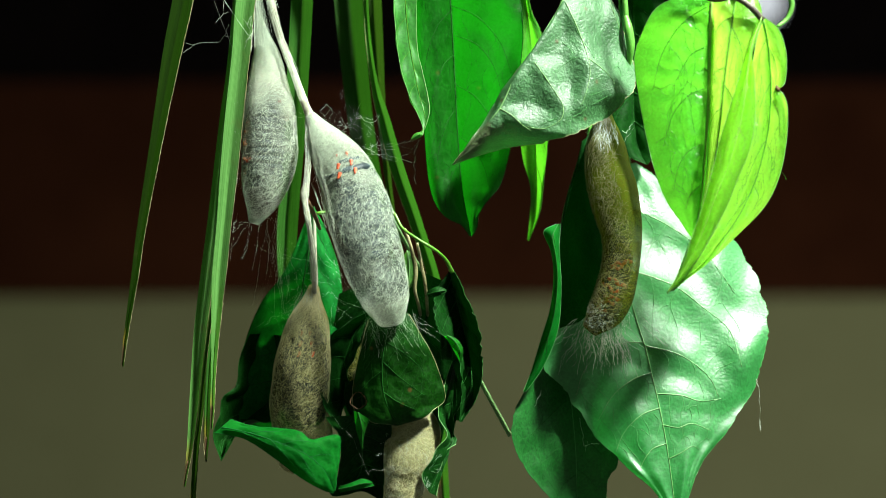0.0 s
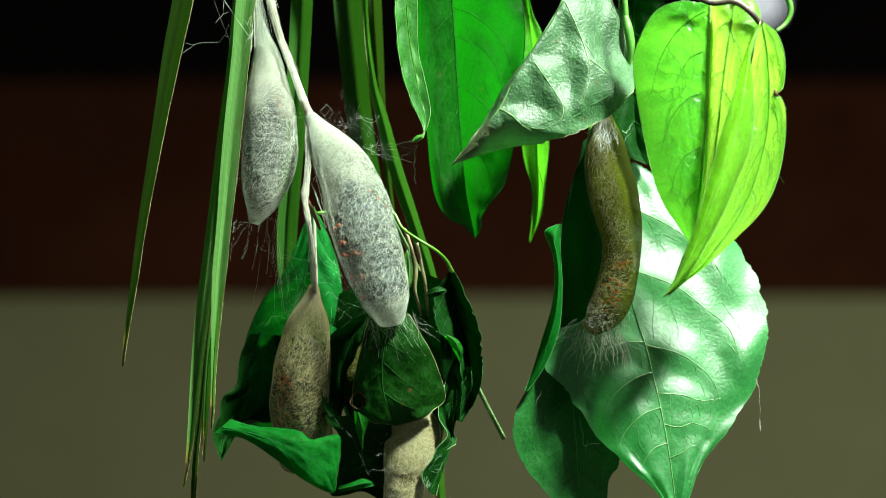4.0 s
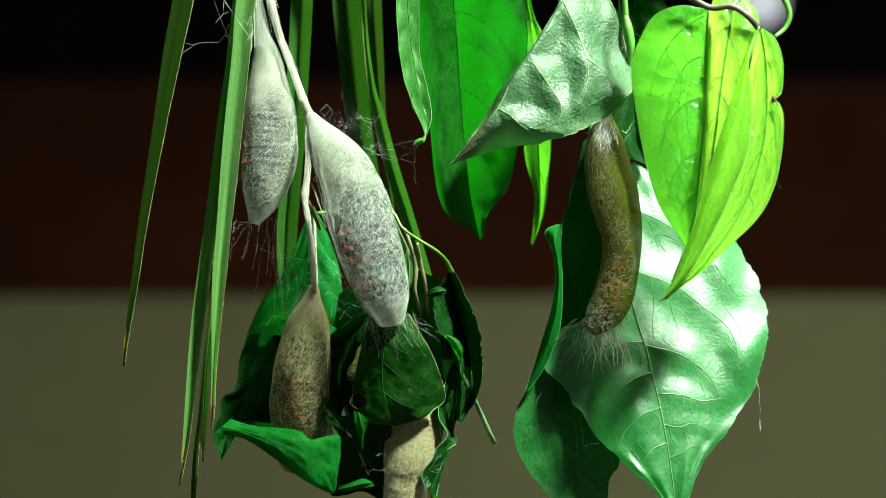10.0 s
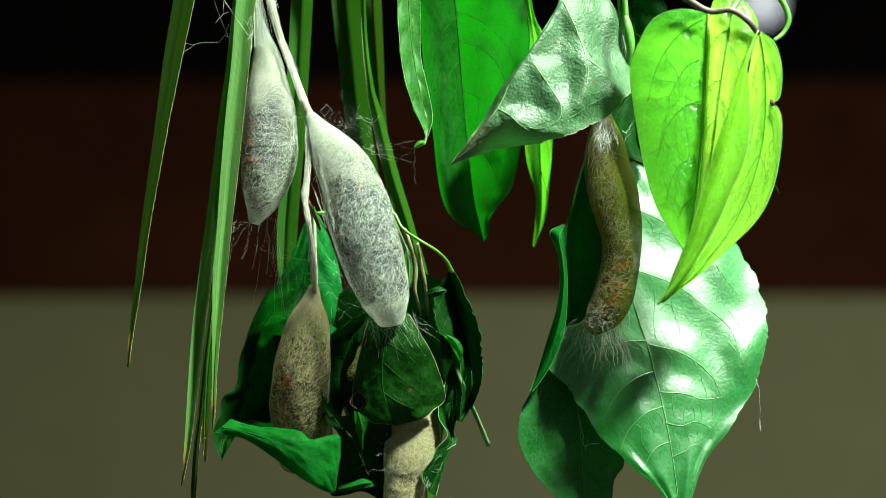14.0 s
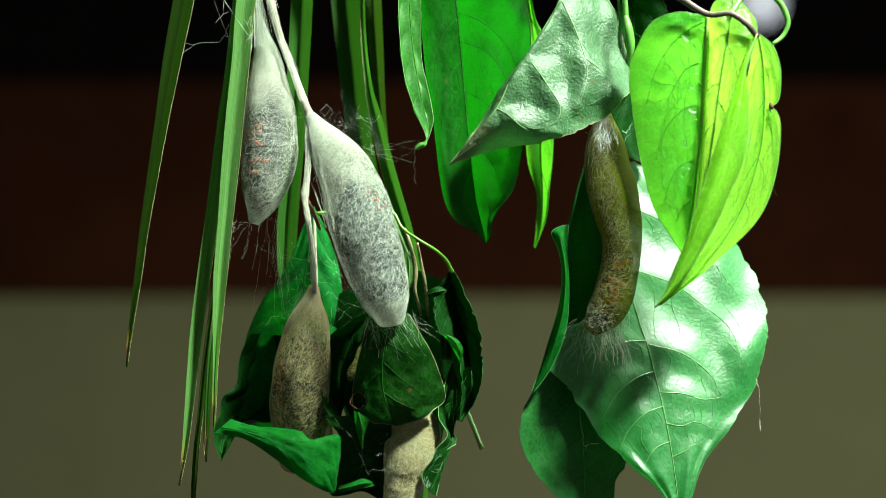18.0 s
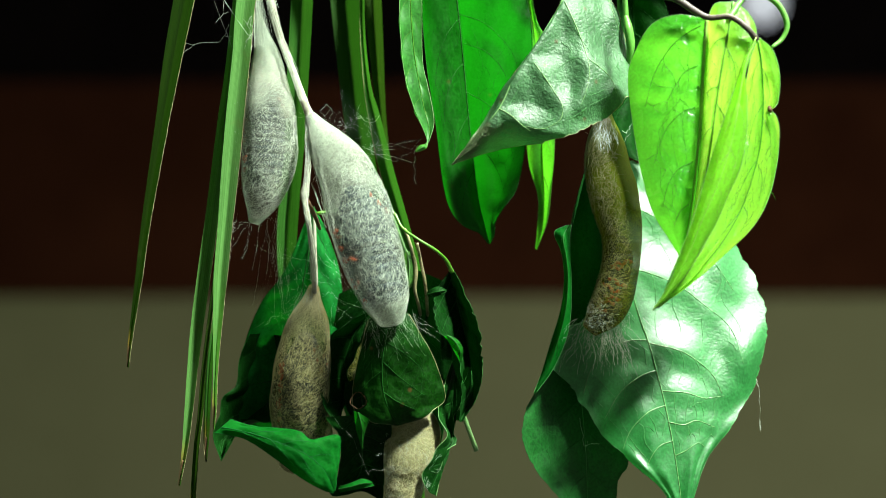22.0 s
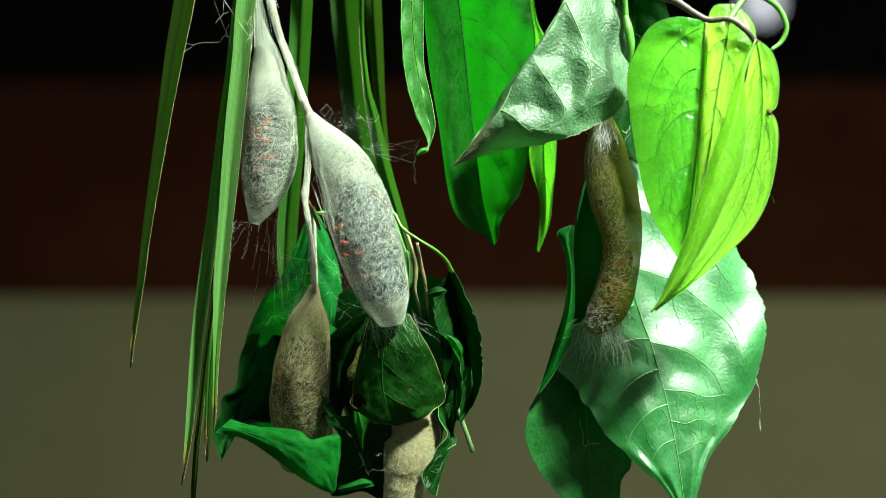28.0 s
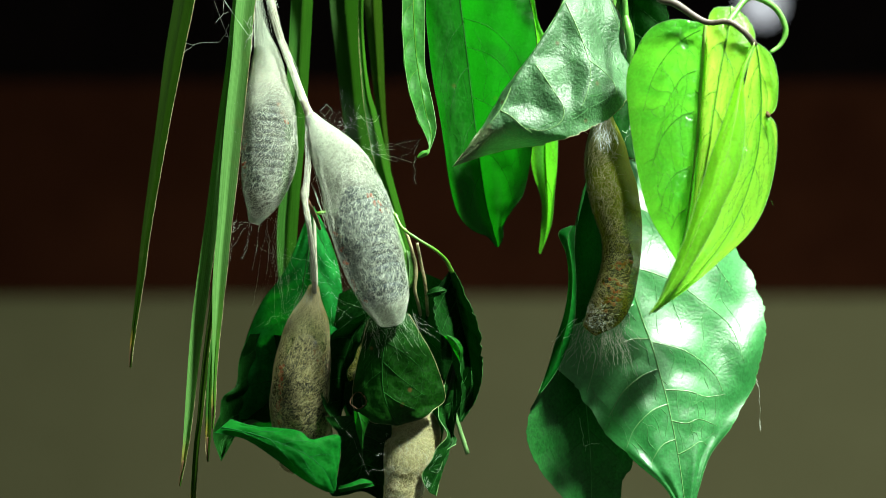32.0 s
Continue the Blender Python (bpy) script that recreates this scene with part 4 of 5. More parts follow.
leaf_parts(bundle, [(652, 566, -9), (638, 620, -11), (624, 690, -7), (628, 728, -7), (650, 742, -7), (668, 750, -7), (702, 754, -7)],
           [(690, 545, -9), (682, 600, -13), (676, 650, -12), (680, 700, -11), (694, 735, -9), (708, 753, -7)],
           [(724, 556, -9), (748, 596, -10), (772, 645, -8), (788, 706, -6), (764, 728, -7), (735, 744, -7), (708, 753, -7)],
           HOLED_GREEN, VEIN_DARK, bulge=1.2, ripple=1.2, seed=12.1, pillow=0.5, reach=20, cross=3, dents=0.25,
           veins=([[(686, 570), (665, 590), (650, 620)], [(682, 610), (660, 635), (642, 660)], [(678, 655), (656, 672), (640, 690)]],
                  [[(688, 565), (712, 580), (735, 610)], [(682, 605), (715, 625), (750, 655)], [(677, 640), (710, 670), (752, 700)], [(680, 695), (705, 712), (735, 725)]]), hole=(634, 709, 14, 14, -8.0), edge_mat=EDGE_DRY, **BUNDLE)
# right-hand leaf, its shadow carried by the darker green
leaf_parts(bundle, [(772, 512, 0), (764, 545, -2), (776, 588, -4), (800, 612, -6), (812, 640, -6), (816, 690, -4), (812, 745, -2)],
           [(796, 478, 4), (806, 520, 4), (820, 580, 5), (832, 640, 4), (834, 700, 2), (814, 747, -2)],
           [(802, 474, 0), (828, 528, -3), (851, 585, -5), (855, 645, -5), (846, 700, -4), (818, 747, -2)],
           PAINTED_SHADE_GREEN, VEIN_DARK, bulge=-0.8, quilt=0.6, count=6, ripple=1.6, seed=13.5, rough_edge=0.25, hole=(829, 668, 9, 17, None), edge_mat=VEIN_DARK, **BUNDLE)
leaf_parts(bundle, [(786, 596, -7), (794, 606, -8), (803, 622, -8), (812, 638, -7)], [(790, 594, -9), (804, 604, -10), (813, 620, -10), (814, 638, -8)],
           [(794, 594, -7), (810, 602, -8), (819, 618, -8), (817, 638, -7)], MID_GREEN, VEIN_DARK, count=3, seed=13.9, **BUNDLE)
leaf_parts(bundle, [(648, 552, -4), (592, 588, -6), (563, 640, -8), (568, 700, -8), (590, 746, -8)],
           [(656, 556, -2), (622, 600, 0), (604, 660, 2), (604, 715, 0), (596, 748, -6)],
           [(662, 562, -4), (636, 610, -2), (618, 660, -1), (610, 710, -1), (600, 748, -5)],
           DEEP_SHADED_GREEN, VEIN_DARK, bulge=-0.6, quilt=0.5, count=5, ripple=1.4, seed=14.4, edge_mat=VEIN_DARK, **BUNDLE)
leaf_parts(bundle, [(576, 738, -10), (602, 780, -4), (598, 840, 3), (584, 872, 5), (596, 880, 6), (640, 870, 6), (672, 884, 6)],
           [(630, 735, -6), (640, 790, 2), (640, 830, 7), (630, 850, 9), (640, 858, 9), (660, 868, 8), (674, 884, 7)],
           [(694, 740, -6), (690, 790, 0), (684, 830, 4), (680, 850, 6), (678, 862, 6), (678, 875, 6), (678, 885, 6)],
           DEEP_SHADED_GREEN, VEIN_DARK, bulge=-0.6, quilt=0.3, count=5, ripple=1.2, seed=15.2, edge_mat=VEIN_DARK, **BUNDLE)
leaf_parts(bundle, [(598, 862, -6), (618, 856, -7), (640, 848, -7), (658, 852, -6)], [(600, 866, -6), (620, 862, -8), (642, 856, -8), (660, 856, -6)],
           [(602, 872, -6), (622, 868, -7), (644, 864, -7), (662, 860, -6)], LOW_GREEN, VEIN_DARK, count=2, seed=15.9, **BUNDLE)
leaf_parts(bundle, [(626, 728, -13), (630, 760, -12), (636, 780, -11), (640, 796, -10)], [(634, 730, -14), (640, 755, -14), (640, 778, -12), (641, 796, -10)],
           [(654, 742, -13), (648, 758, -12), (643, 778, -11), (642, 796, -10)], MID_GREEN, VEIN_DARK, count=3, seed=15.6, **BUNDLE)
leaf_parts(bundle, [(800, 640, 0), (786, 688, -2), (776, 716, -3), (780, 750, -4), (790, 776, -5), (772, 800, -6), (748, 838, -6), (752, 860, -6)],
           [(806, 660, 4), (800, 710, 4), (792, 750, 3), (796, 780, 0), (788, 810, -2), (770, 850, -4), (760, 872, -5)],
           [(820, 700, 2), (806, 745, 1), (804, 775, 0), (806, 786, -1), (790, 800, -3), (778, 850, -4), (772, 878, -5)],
           DEEP_SHADED_GREEN, VEIN_DARK, bulge=0.4, quilt=0.4, count=5, ripple=1.0, seed=16.1, edge_mat=VEIN_PALE, **BUNDLE)
# dark backing leaf, added to stand for the shade inside the bundle
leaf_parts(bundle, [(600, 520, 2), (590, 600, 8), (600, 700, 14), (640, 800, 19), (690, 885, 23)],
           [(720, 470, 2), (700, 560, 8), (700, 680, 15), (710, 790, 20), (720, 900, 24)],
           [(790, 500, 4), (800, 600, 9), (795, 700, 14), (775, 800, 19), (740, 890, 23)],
           DEEP_SHADED_GREEN, VEIN_DARK, bulge=0.8, quilt=0.5, count=6, ripple=2.0, seed=17.3, **BUNDLE)
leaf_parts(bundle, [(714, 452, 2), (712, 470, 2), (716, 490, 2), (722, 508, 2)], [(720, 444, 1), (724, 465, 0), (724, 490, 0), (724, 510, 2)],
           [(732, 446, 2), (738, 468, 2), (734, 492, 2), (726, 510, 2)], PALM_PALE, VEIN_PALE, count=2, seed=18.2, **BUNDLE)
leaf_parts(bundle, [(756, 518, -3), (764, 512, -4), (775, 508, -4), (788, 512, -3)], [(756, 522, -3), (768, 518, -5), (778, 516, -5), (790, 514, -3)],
           [(758, 526, -3), (768, 526, -4), (780, 522, -4), (790, 516, -3)], DEEP_SHADED_GREEN, VEIN_DARK, count=2, seed=18.9, **BUNDLE)
# dark leaf added within the right-hand curl to fill its shaded gap
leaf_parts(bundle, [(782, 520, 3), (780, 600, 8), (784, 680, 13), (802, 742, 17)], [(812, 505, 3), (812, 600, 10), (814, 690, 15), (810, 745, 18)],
           [(836, 545, 3), (846, 605, 8), (842, 690, 13), (818, 745, 17)], DEEP_SHADED_GREEN, VEIN_DARK, count=4, seed=19.4, ripple=0.8, **BUNDLE)
# small dark leaf added behind the hole so that it looks black
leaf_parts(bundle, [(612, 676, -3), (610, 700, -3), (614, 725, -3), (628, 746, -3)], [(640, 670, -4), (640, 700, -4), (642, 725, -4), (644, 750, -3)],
           [(672, 676, -3), (674, 700, -3), (668, 725, -3), (656, 748, -3)], DEEP_SHADED_GREEN, VEIN_DARK, count=3, seed=20.1, **BUNDLE)
tube("stem", [(560, 378, 6), (620, 372, 6), (688, 372, 2), (712, 404, -4), (740, 424, -6), (772, 444, -5), (790, 462, -2), (800, 482, 0)], [3, 3, 2.6, 2.6, 2.6, 2.6, 3, 4], VEIN_OLIVE, bundle, "curved green leaf stem", n=60)
tube("dry_stem", [(716, 405, 0), (728, 440, 1), (736, 480, 1), (734, 512, 2), (742, 545, 5), (748, 580, 10)], [3, 3, 4, 3, 3, 3], EDGE_DRY, bundle, "dry tan stem", n=30)
tube("dry_stem", [(738, 430, 2), (746, 470, 2), (752, 500, 2), (756, 540, 5), (758, 580, 10)], [2.5, 3, 3, 3, 3], EDGE_DRY, bundle, "dry tan stem", n=30)
tube("tie", [(556, 532, -6), (560, 500, 2), (558, 450, 4), (556, 380, 6)], [3, 3, 3, 3], TWIG_GREY, bundle, "silk tie on the twig", n=20)

thin_stalk = thing("thin_stalk", at(700, 397, 12), "thin pale green stalk hanging free behind the bundle", "stalk")
tube("stalk", [(700, 380, 12), (700, 397, 12), (770, 525, 13), (850, 675, 13), (903, 772, 13)], [3, 4, 4, 3.8, 4.2], VEIN_PALE, thin_stalk, n=40)


# ---- silk ----
def cocoon_surface(axis, d, radii, seed=0.0):
    n = 90
    A = curve_through([at(u, v, d + e) for u, v, e in axis], n)
    rr = np.interp(np.linspace(0, 1, n), [s for s, r in radii], [r for s, r in radii])
    rr = np.convolve(np.pad(rr, 5, mode="edge"), np.ones(11) / 11, "valid") * STEP
    tan = unit(np.gradient(A, axis=0))
    side = unit(np.cross(tan, np.array([0.0, 1.0, 0.0])))
    front = np.cross(tan, side)

    def place(s, a, lift=0.0):
        x = min(max(s, 0.0), 1.0) * (n - 1)
        i = min(int(x), n - 2)
        w = x - i
        c, e1, e2 = (q[i] * (1 - w) + q[i + 1] * w for q in (A, side, front))
        r = rr[i] * (1 - w) + rr[i + 1] * w
        b = noise.noise(Vector((math.cos(a) * 1.6 + seed, math.sin(a) * 1.6, s * 6)))
        r = r * (1 + 0.07 * b) + lift
        return c + (e1 * math.cos(a) + e2 * math.sin(a)) * r

    return place


def thread_arrays(lines, radius):
    """Many thin three-sided threads in one mesh."""
    verts, faces, k = [], [], 0
    for line in lines:
        p = np.asarray(line, float)
        m = len(p)
        tan = unit(np.gradient(p, axis=0))
        e1 = unit(np.cross(tan, np.array([0.3, 1.0, 0.2])))
        e2 = np.cross(tan, e1)
        r = radius * (0.6 + 1.1 * ((len(verts) * 0.618) % 1.0) ** 2) * np.concatenate([[0.4], np.ones(m - 2), [0.3]])[:, None]
        for ang in (0.5, 2.6, 4.7):
            verts.append(p + (e1 * math.cos(ang) + e2 * math.sin(ang)) * r)
        for i in range(m - 1):
            for a, b in ((0, m), (m, 2 * m), (2 * m, 0)):
                faces.append((k + a + i, k + b + i, k + b + i + 1, k + a + i + 1))
        k += 3 * m
    return np.concatenate(verts), faces


def cocoon(axis, d, radii, shell_mat, thread_mat, label, count, seed, length, fray=10, radius=0.018, felt=0.35, bare=0.0, end_felt=0.0, thin=0.0, arc=(-0.15, math.pi + 0.15)):
    top = at(axis[0][0], axis[0][1], d + axis[0][2])
    ob = thing("cocoon", top, label, "cocoon", "silk cocoons")
    place = cocoon_surface(axis, d, radii, seed)
    n, m = 80, 44
    verts = [place(i / (n - 1), 2 * math.pi * j / m) for i in range(n) for j in range(m)]
    faces = [(i * m + j, i * m + (j + 1) % m, (i + 1) * m + (j + 1) % m, (i + 1) * m + j) for i in range(n - 1) for j in range(m)]
    faces += [tuple(range(m))[::-1], tuple((n - 1) * m + j for j in range(m))]
    uvs = [(j / m, min(1.0, 0.5 * i / (n - 1) / felt, 0.5 + (1 - i / (n - 1) - end_felt) * 6 if end_felt else 1.0)) for i in range(n) for j in range(m)]
    part("shell", (verts, faces), shell_mat, ob, uvs=uvs)
    rnd = random.Random(int(seed * 13) + 1)
    lines = []
    span = length * STEP
    for _ in range(count):
        s, a = rnd.uniform(0.0, 1.0) if rnd.random() < 0.8 else rnd.uniform(0.0, 0.26), rnd.uniform(*arc)
        if 0.16 < s < felt and rnd.random() < bare or 0.35 < s < 0.9 and rnd.random() < thin:
            continue
        combed = max(0.0, 1 - s / 0.22)
        head = rnd.gauss(0, 0.35) if rnd.random() < combed else (rnd.choice((1.25, -1.9)) + rnd.gauss(0, 0.5) if rnd.random() < 0.6 else rnd.uniform(0, 2 * math.pi))
        turn = rnd.gauss(0, 0.22) * (1 - combed * 0.8)
        step = rnd.uniform(2.2, 3.8) * STEP
        high = rnd.uniform(0.02, 0.3) * 0.001
        r = float(np.interp(s, [q[0] for q in radii], [q[1] for q in radii])) * STEP + 0.001
        line = []
        for i in range(rnd.randint(5, 9)):
            line.append(place(s, a, high + 0.0001 * math.sin(i * 0.9 + turn * 9)))
            s += step * math.cos(head) / span
            a += step * math.sin(head) / r
            head += turn + rnd.gauss(0, 0.18)
            if not 0.0 < s < 1.0:
                break
        if len(line) > 3:
            lines.append(line)
    threads = part("silk_threads", thread_arrays(lines, radius * 0.001), thread_mat, ob, "fine curly silk threads")
    tagged(threads, kind="stuff")
    ends = []
    for _ in range(fray):
        s, a = rnd.choice((rnd.uniform(0.0, 0.15), rnd.uniform(0.82, 1.0))), rnd.uniform(0, math.pi)
        p = np.array(place(s, a))
        q = np.array(place(s, a, 0.001)) - p
        way = unit(q) * 0.7 + unit(np.array(place(1, a)) - np.array(place(0.0, a))) * (0.9 if s > 0.5 else -0.9)
        way = unit(way + np.array([rnd.gauss(0, 0.3) for _ in range(3)]))
        line = [p]
        for i in range(rnd.randint(3, 6)):
            p = p + way * rnd.uniform(3, 6) * STEP
            way = unit(way + np.array([rnd.gauss(0, 0.22) for _ in range(3)]))
            line.append(p)
        ends.append(line)
    loose = part("loose_threads", thread_arrays(ends, 0.010 * 0.001), THREAD_WHITE, ob, "loose silk threads at the ends")
    tagged(loose, kind="stuff")
    return ob, place


cocoons = []
upper_cocoon = cocoon([(459, 28, 0), (464, 60, 0), (472, 100, 0), (475, 150, 0), (477, 200, 0), (478, 270, 0), (469, 330, 0), (461, 362, 0), (449, 396, 0)], -3,
                      [(0, 1.5), (0.1, 10), (0.2, 24), (0.34, 35), (0.47, 45), (0.66, 50), (0.82, 40), (0.91, 27), (0.97, 12), (1, 3)],
                      SHELL_GREY, THREAD_WHITE, "pale grey spindle-shaped silk cocoon on the twig", 6600, 1.0, 380, felt=0.37, bare=0.5, end_felt=0.05, radius=0.024, thin=0.35)
large_cocoon = cocoon([(548, 203, 9), (580, 258, 6), (607, 300, 4), (628, 350, 2), (642, 400, 0), (657, 450, 0), (674, 500, 0), (687, 548, 1), (691, 570, 2)], -16,
                      [(0, 5), (0.06, 14), (0.15, 32), (0.28, 44), (0.41, 51), (0.54, 55), (0.67, 54), (0.8, 48), (0.9, 41), (0.965, 32), (1, 16)],
                      SHELL_PALE, THREAD_WHITE, "large pale grey silk cocoon hanging from a fork of the twig", 9200, 2.0, 400, felt=0.36, bare=0.15, end_felt=0.10, radius=0.024, thin=0.42)
lower_cocoon = cocoon([(556, 505, -1), (548, 560, -2), (538, 630, 0), (532, 700, 4), (536, 770, 9), (541, 815, 12)], -6,
                      [(0, 6), (0.06, 10), (0.11, 21), (0.17, 33), (0.29, 41), (0.42, 48), (0.62, 52), (1, 48)],
                      SHELL_TAN, THREAD_TAN, "tan silk cocoon tucked among the bundled leaves", 6800, 3.0, 320, felt=0.14, radius=0.022)
curved_cocoon = cocoon([(1070, 205, 9), (1072, 260, 5), (1075, 300, 3), (1086, 345, 1), (1098, 400, 0), (1101, 450, 0), (1094, 495, 0), (1077, 545, 0), (1044, 586, 1)], -13,
                       [(0, 10), (0.1, 28), (0.2, 38), (0.36, 43), (0.55, 35), (0.7, 33), (0.84, 36), (0.95, 28), (1, 8)],
                       SHELL_BROWN, THREAD_BROWN, "curved olive-brown silk cocoon on the broad leaf", 2600, 4.0, 400, felt=0.5, radius=0.026, arc=(1.35, math.pi + 0.1))
hidden_cocoon = cocoon([(742, 715, 0), (735, 770, 0), (722, 825, -2), (708, 888, -3)], 2,
                       [(0, 6), (0.08, 28), (0.22, 42), (0.5, 47), (0.66, 43), (0.8, 32), (0.9, 34), (1, 26)],
                       SHELL_CREAM, THREAD_CREAM, "cream silk cocoon under the leaf with a hole", 3200, 5.0, 180, felt=0.55, radius=0.03)
# tan cocoon in the darker brown silk, which stands in for its shade
shaded_cocoon = cocoon([(610, 578, 0), (616, 606, 0), (624, 645, 0), (628, 690, 0)], 9,
                       [(0, 2), (0.12, 14), (0.35, 24), (0.7, 27), (1, 10)],
                       SHELL_BROWN, THREAD_BROWN, "small tan cocoon between leaves, its shade put into darker silk", 900, 6.0, 130, felt=0.3, radius=0.028)


# ---- larvae inside the silk ----
def larva(host, s0, s1, seed, girth=0.72, lift=1.17, bend=0.0):
    """A caterpillar on the cocoon's axis: grey segments, red bars on one flank, red legs by the head on the other."""
    ob_c, place = host
    axis = [(np.array(place(s, 0)) + np.array(place(s, math.pi))) / 2 for s in np.linspace(s0, s1, 14)]
    rad = [np.linalg.norm(np.array(place(s, 0)) - np.array(place(s, math.pi))) / 2 * girth for s in np.linspace(s0, s1, 14)]
    axis = [q * bend + (axis[0] + (axis[-1] - axis[0]) * w) * (1 - bend) for q, w in zip(axis, np.linspace(0, 1, 14))]
    mid = Vector((axis[0] + axis[-1]) / 2)
    ob = thing("caterpillar", mid, "dark grey caterpillar with red bars inside its silk cocoon", "caterpillar", "caterpillars")
    rnd = random.Random(seed)
    for k in range(12):
        a, b = axis[k], axis[k + 1]
        path = [a + (b - a) * w for w in np.linspace(-0.06, 1.06, 9)]
        r0 = (rad[k] + rad[k + 1]) / 2 * (0.45 + 0.55 * min(1, (k + 1) / 3, (13 - k) / 2.5))
        ring = [r0 * (0.84 + 0.16 * math.sin(math.pi * w)) for w in np.linspace(0, 1, 9)]
        seg = part("segment", tube_arrays(path, ring, 22), LARVA_GREY, ob)
        tan = unit(b - a)
        e1 = unit(np.cross(tan, np.array([0.0, 1.0, 0.0])))
        e2 = np.cross(tan, e1)
        c = (a + b) / 2
        spread = np.linspace(-0.75, 0.65, 12) * rnd.uniform(0.25, 1.0) + rnd.uniform(-0.3, 0.3)
        if k >= 3 and rnd.random() < 0.25:
            continue
        if k >= 3:
            line = [c + (e1 * math.sin(w) + e2 * math.cos(w)) * r0 * lift + tan * 0.0008 * (math.sin(w * 2 + k) + 0.5 * math.sin(w * 9 + k * 2)) for w in spread]
            part("red_bar", tube_arrays(line, [0.00008 + 0.0005 * abs(math.sin(q * 0.8 + k * 1.7)) for q in range(12)], 5), LARVA_RED, seg, "orange-red bar")
        else:
            for w in (-0.35, 0.25):
                line = [c + (e1 * math.sin(w + h * 0.1) - e2 * math.cos(w + h * 0.1)) * r0 * (1.02 + h * 0.12) + tan * h * 0.0012 for h in np.linspace(0, 1, 6)]
                part("red_leg", tube_arrays(line, np.linspace(0.00048, 0.0002, 6), 6), LARVA_RED, seg, "short red leg")
    head = [axis[0] + (axis[0] - axis[1]) * w for w in np.linspace(0, 0.8, 8)]
    part("head", tube_arrays(head, [rad[0] * 0.5 * math.sqrt(max(0.02, 1 - w * w)) for w in np.linspace(0, 1, 8)], 16), LARVA_GREY, ob)
    along = Vector(unit(axis[-1] - axis[0]))
    return ob, mid, along


upper_larva = larva(upper_cocoon, 0.38, 0.85, 1, 0.74, 1.08)
large_larva = larva(large_cocoon, 0.40, 0.94, 2, 0.82, 1.13)
lower_larva = larva(lower_cocoon, 0.30, 0.92, 3, 0.80, 1.14)
curved_larva = larva(curved_cocoon, 0.58, 0.94, 4, 0.66, 1.28, 1.0)


# ---- webs ----
def web(name, label, runs, radius, seed, wobble=3.0, cat="web"):
    """Loose silk strands, each between two ends with a little sag and crinkle."""
    rnd = random.Random(seed)
    lines = []
    for (u0, v0, d0), (u1, v1, d1), sag in runs:
        m = 18
        line, e = [], 0.0
        px = rnd.uniform(0, 6)
        for i in range(m):
            w = i / (m - 1)
            e = wobble * (math.sin(px + w * 9) * 0.5 + rnd.gauss(0, 0.25)) * math.sin(math.pi * w)
            line.append(at(u0 + (u1 - u0) * w + e, v0 + (v1 - v0) * w + sag * 4 * w * (1 - w) + e * 0.6, d0 + (d1 - d0) * w))
        lines.append(line)
    ob = part(name, thread_arrays(lines, radius * 0.001), THREAD_WHITE)
    return tagged(ob, label, cat, "silk webs", "stuff")


web("silk_web", "white silk strand from leaflet to leaflet", [((326, 75, 0), (340, 80, -2), 0), ((324, 94, 0), (346, 78, -2), 0), ((340, 80, -2), (380, 76, -5), -2), ((380, 76, -5), (398, 62, -6), 4),
    ((398, 62, -6), (405, 42, -7), 1), ((398, 64, -6), (412, 66, -8), 0), ((376, -6, -8), (412, 88, -9), 0), ((392, -6, -8), (440, 64, -9), 0), ((382, 40, -8), (396, 24, -8), 0), ((394, 26, -8), (404, 22, -8), 0),
    ((396, 4, -8), (396, 24, -8), 0)], 0.03, 31, 1.5)
rnd = random.Random(5)
tangle = []
for _ in range(48):
    u, v = rnd.uniform(575, 660), rnd.uniform(196, 285)
    tangle.append(((u, v, rnd.uniform(-12, 0)), (u + rnd.gauss(0, 22), v + rnd.gauss(0, 18), rnd.uniform(-12, 0)), rnd.gauss(0, 8)))
for _ in range(5):
    tangle.append(((rnd.uniform(625, 660), rnd.uniform(262, 285), -8), (rnd.uniform(680, 735), rnd.uniform(258, 290), 4), rnd.gauss(0, 6)))
tangle += [((660, 268, -4), (746, 248, 8), -3), ((690, 290, 0), (742, 250, 8), 6), ((738, 256, 8), (732, 290, 8), 2), ((732, 290, 8), (736, 325, 8), -2), ((606, 160, -6), (604, 175, -6), 0), ((640, 180, 4), (612, 262, -6), -4)]
web("silk_web", "tangle of white silk beside the large cocoon", tangle, 0.013, 32, 5.0)
strands = []
for _ in range(9):
    u = rnd.uniform(415, 470)
    strands.append(((u, rnd.uniform(365, 400), -4), (u - rnd.uniform(5, 40), rnd.uniform(400, 500), -6), rnd.gauss(0, 6)))
for _ in range(9):
    u = rnd.uniform(470, 500)
    strands.append(((u, rnd.uniform(370, 400), -3), (u - rnd.uniform(-12, 30), rnd.uniform(440, 590), 2), rnd.gauss(0, 5)))
for _ in range(10):
    v = rnd.uniform(180, 370)
    strands.append(((rnd.uniform(412, 424), v, -9), (rnd.uniform(428, 442), v + rnd.gauss(0, 20), -6), rnd.gauss(0, 4)))
for _ in range(6):
    u = rnd.gauss(494, 6)
    strands.append(((u - 8, rnd.uniform(380, 470), -3), (u + rnd.uniform(4, 14), rnd.uniform(520, 600), -2), rnd.gauss(0, 3)))
strands += [((482, 375, -3), (500, 560, -2), 3), ((480, 450, -3), (500, 500, 0), 0), ((494, 440, -3), (505, 580, -3), 0), ((452, 580, 4), (500, 556, 0), 0)]
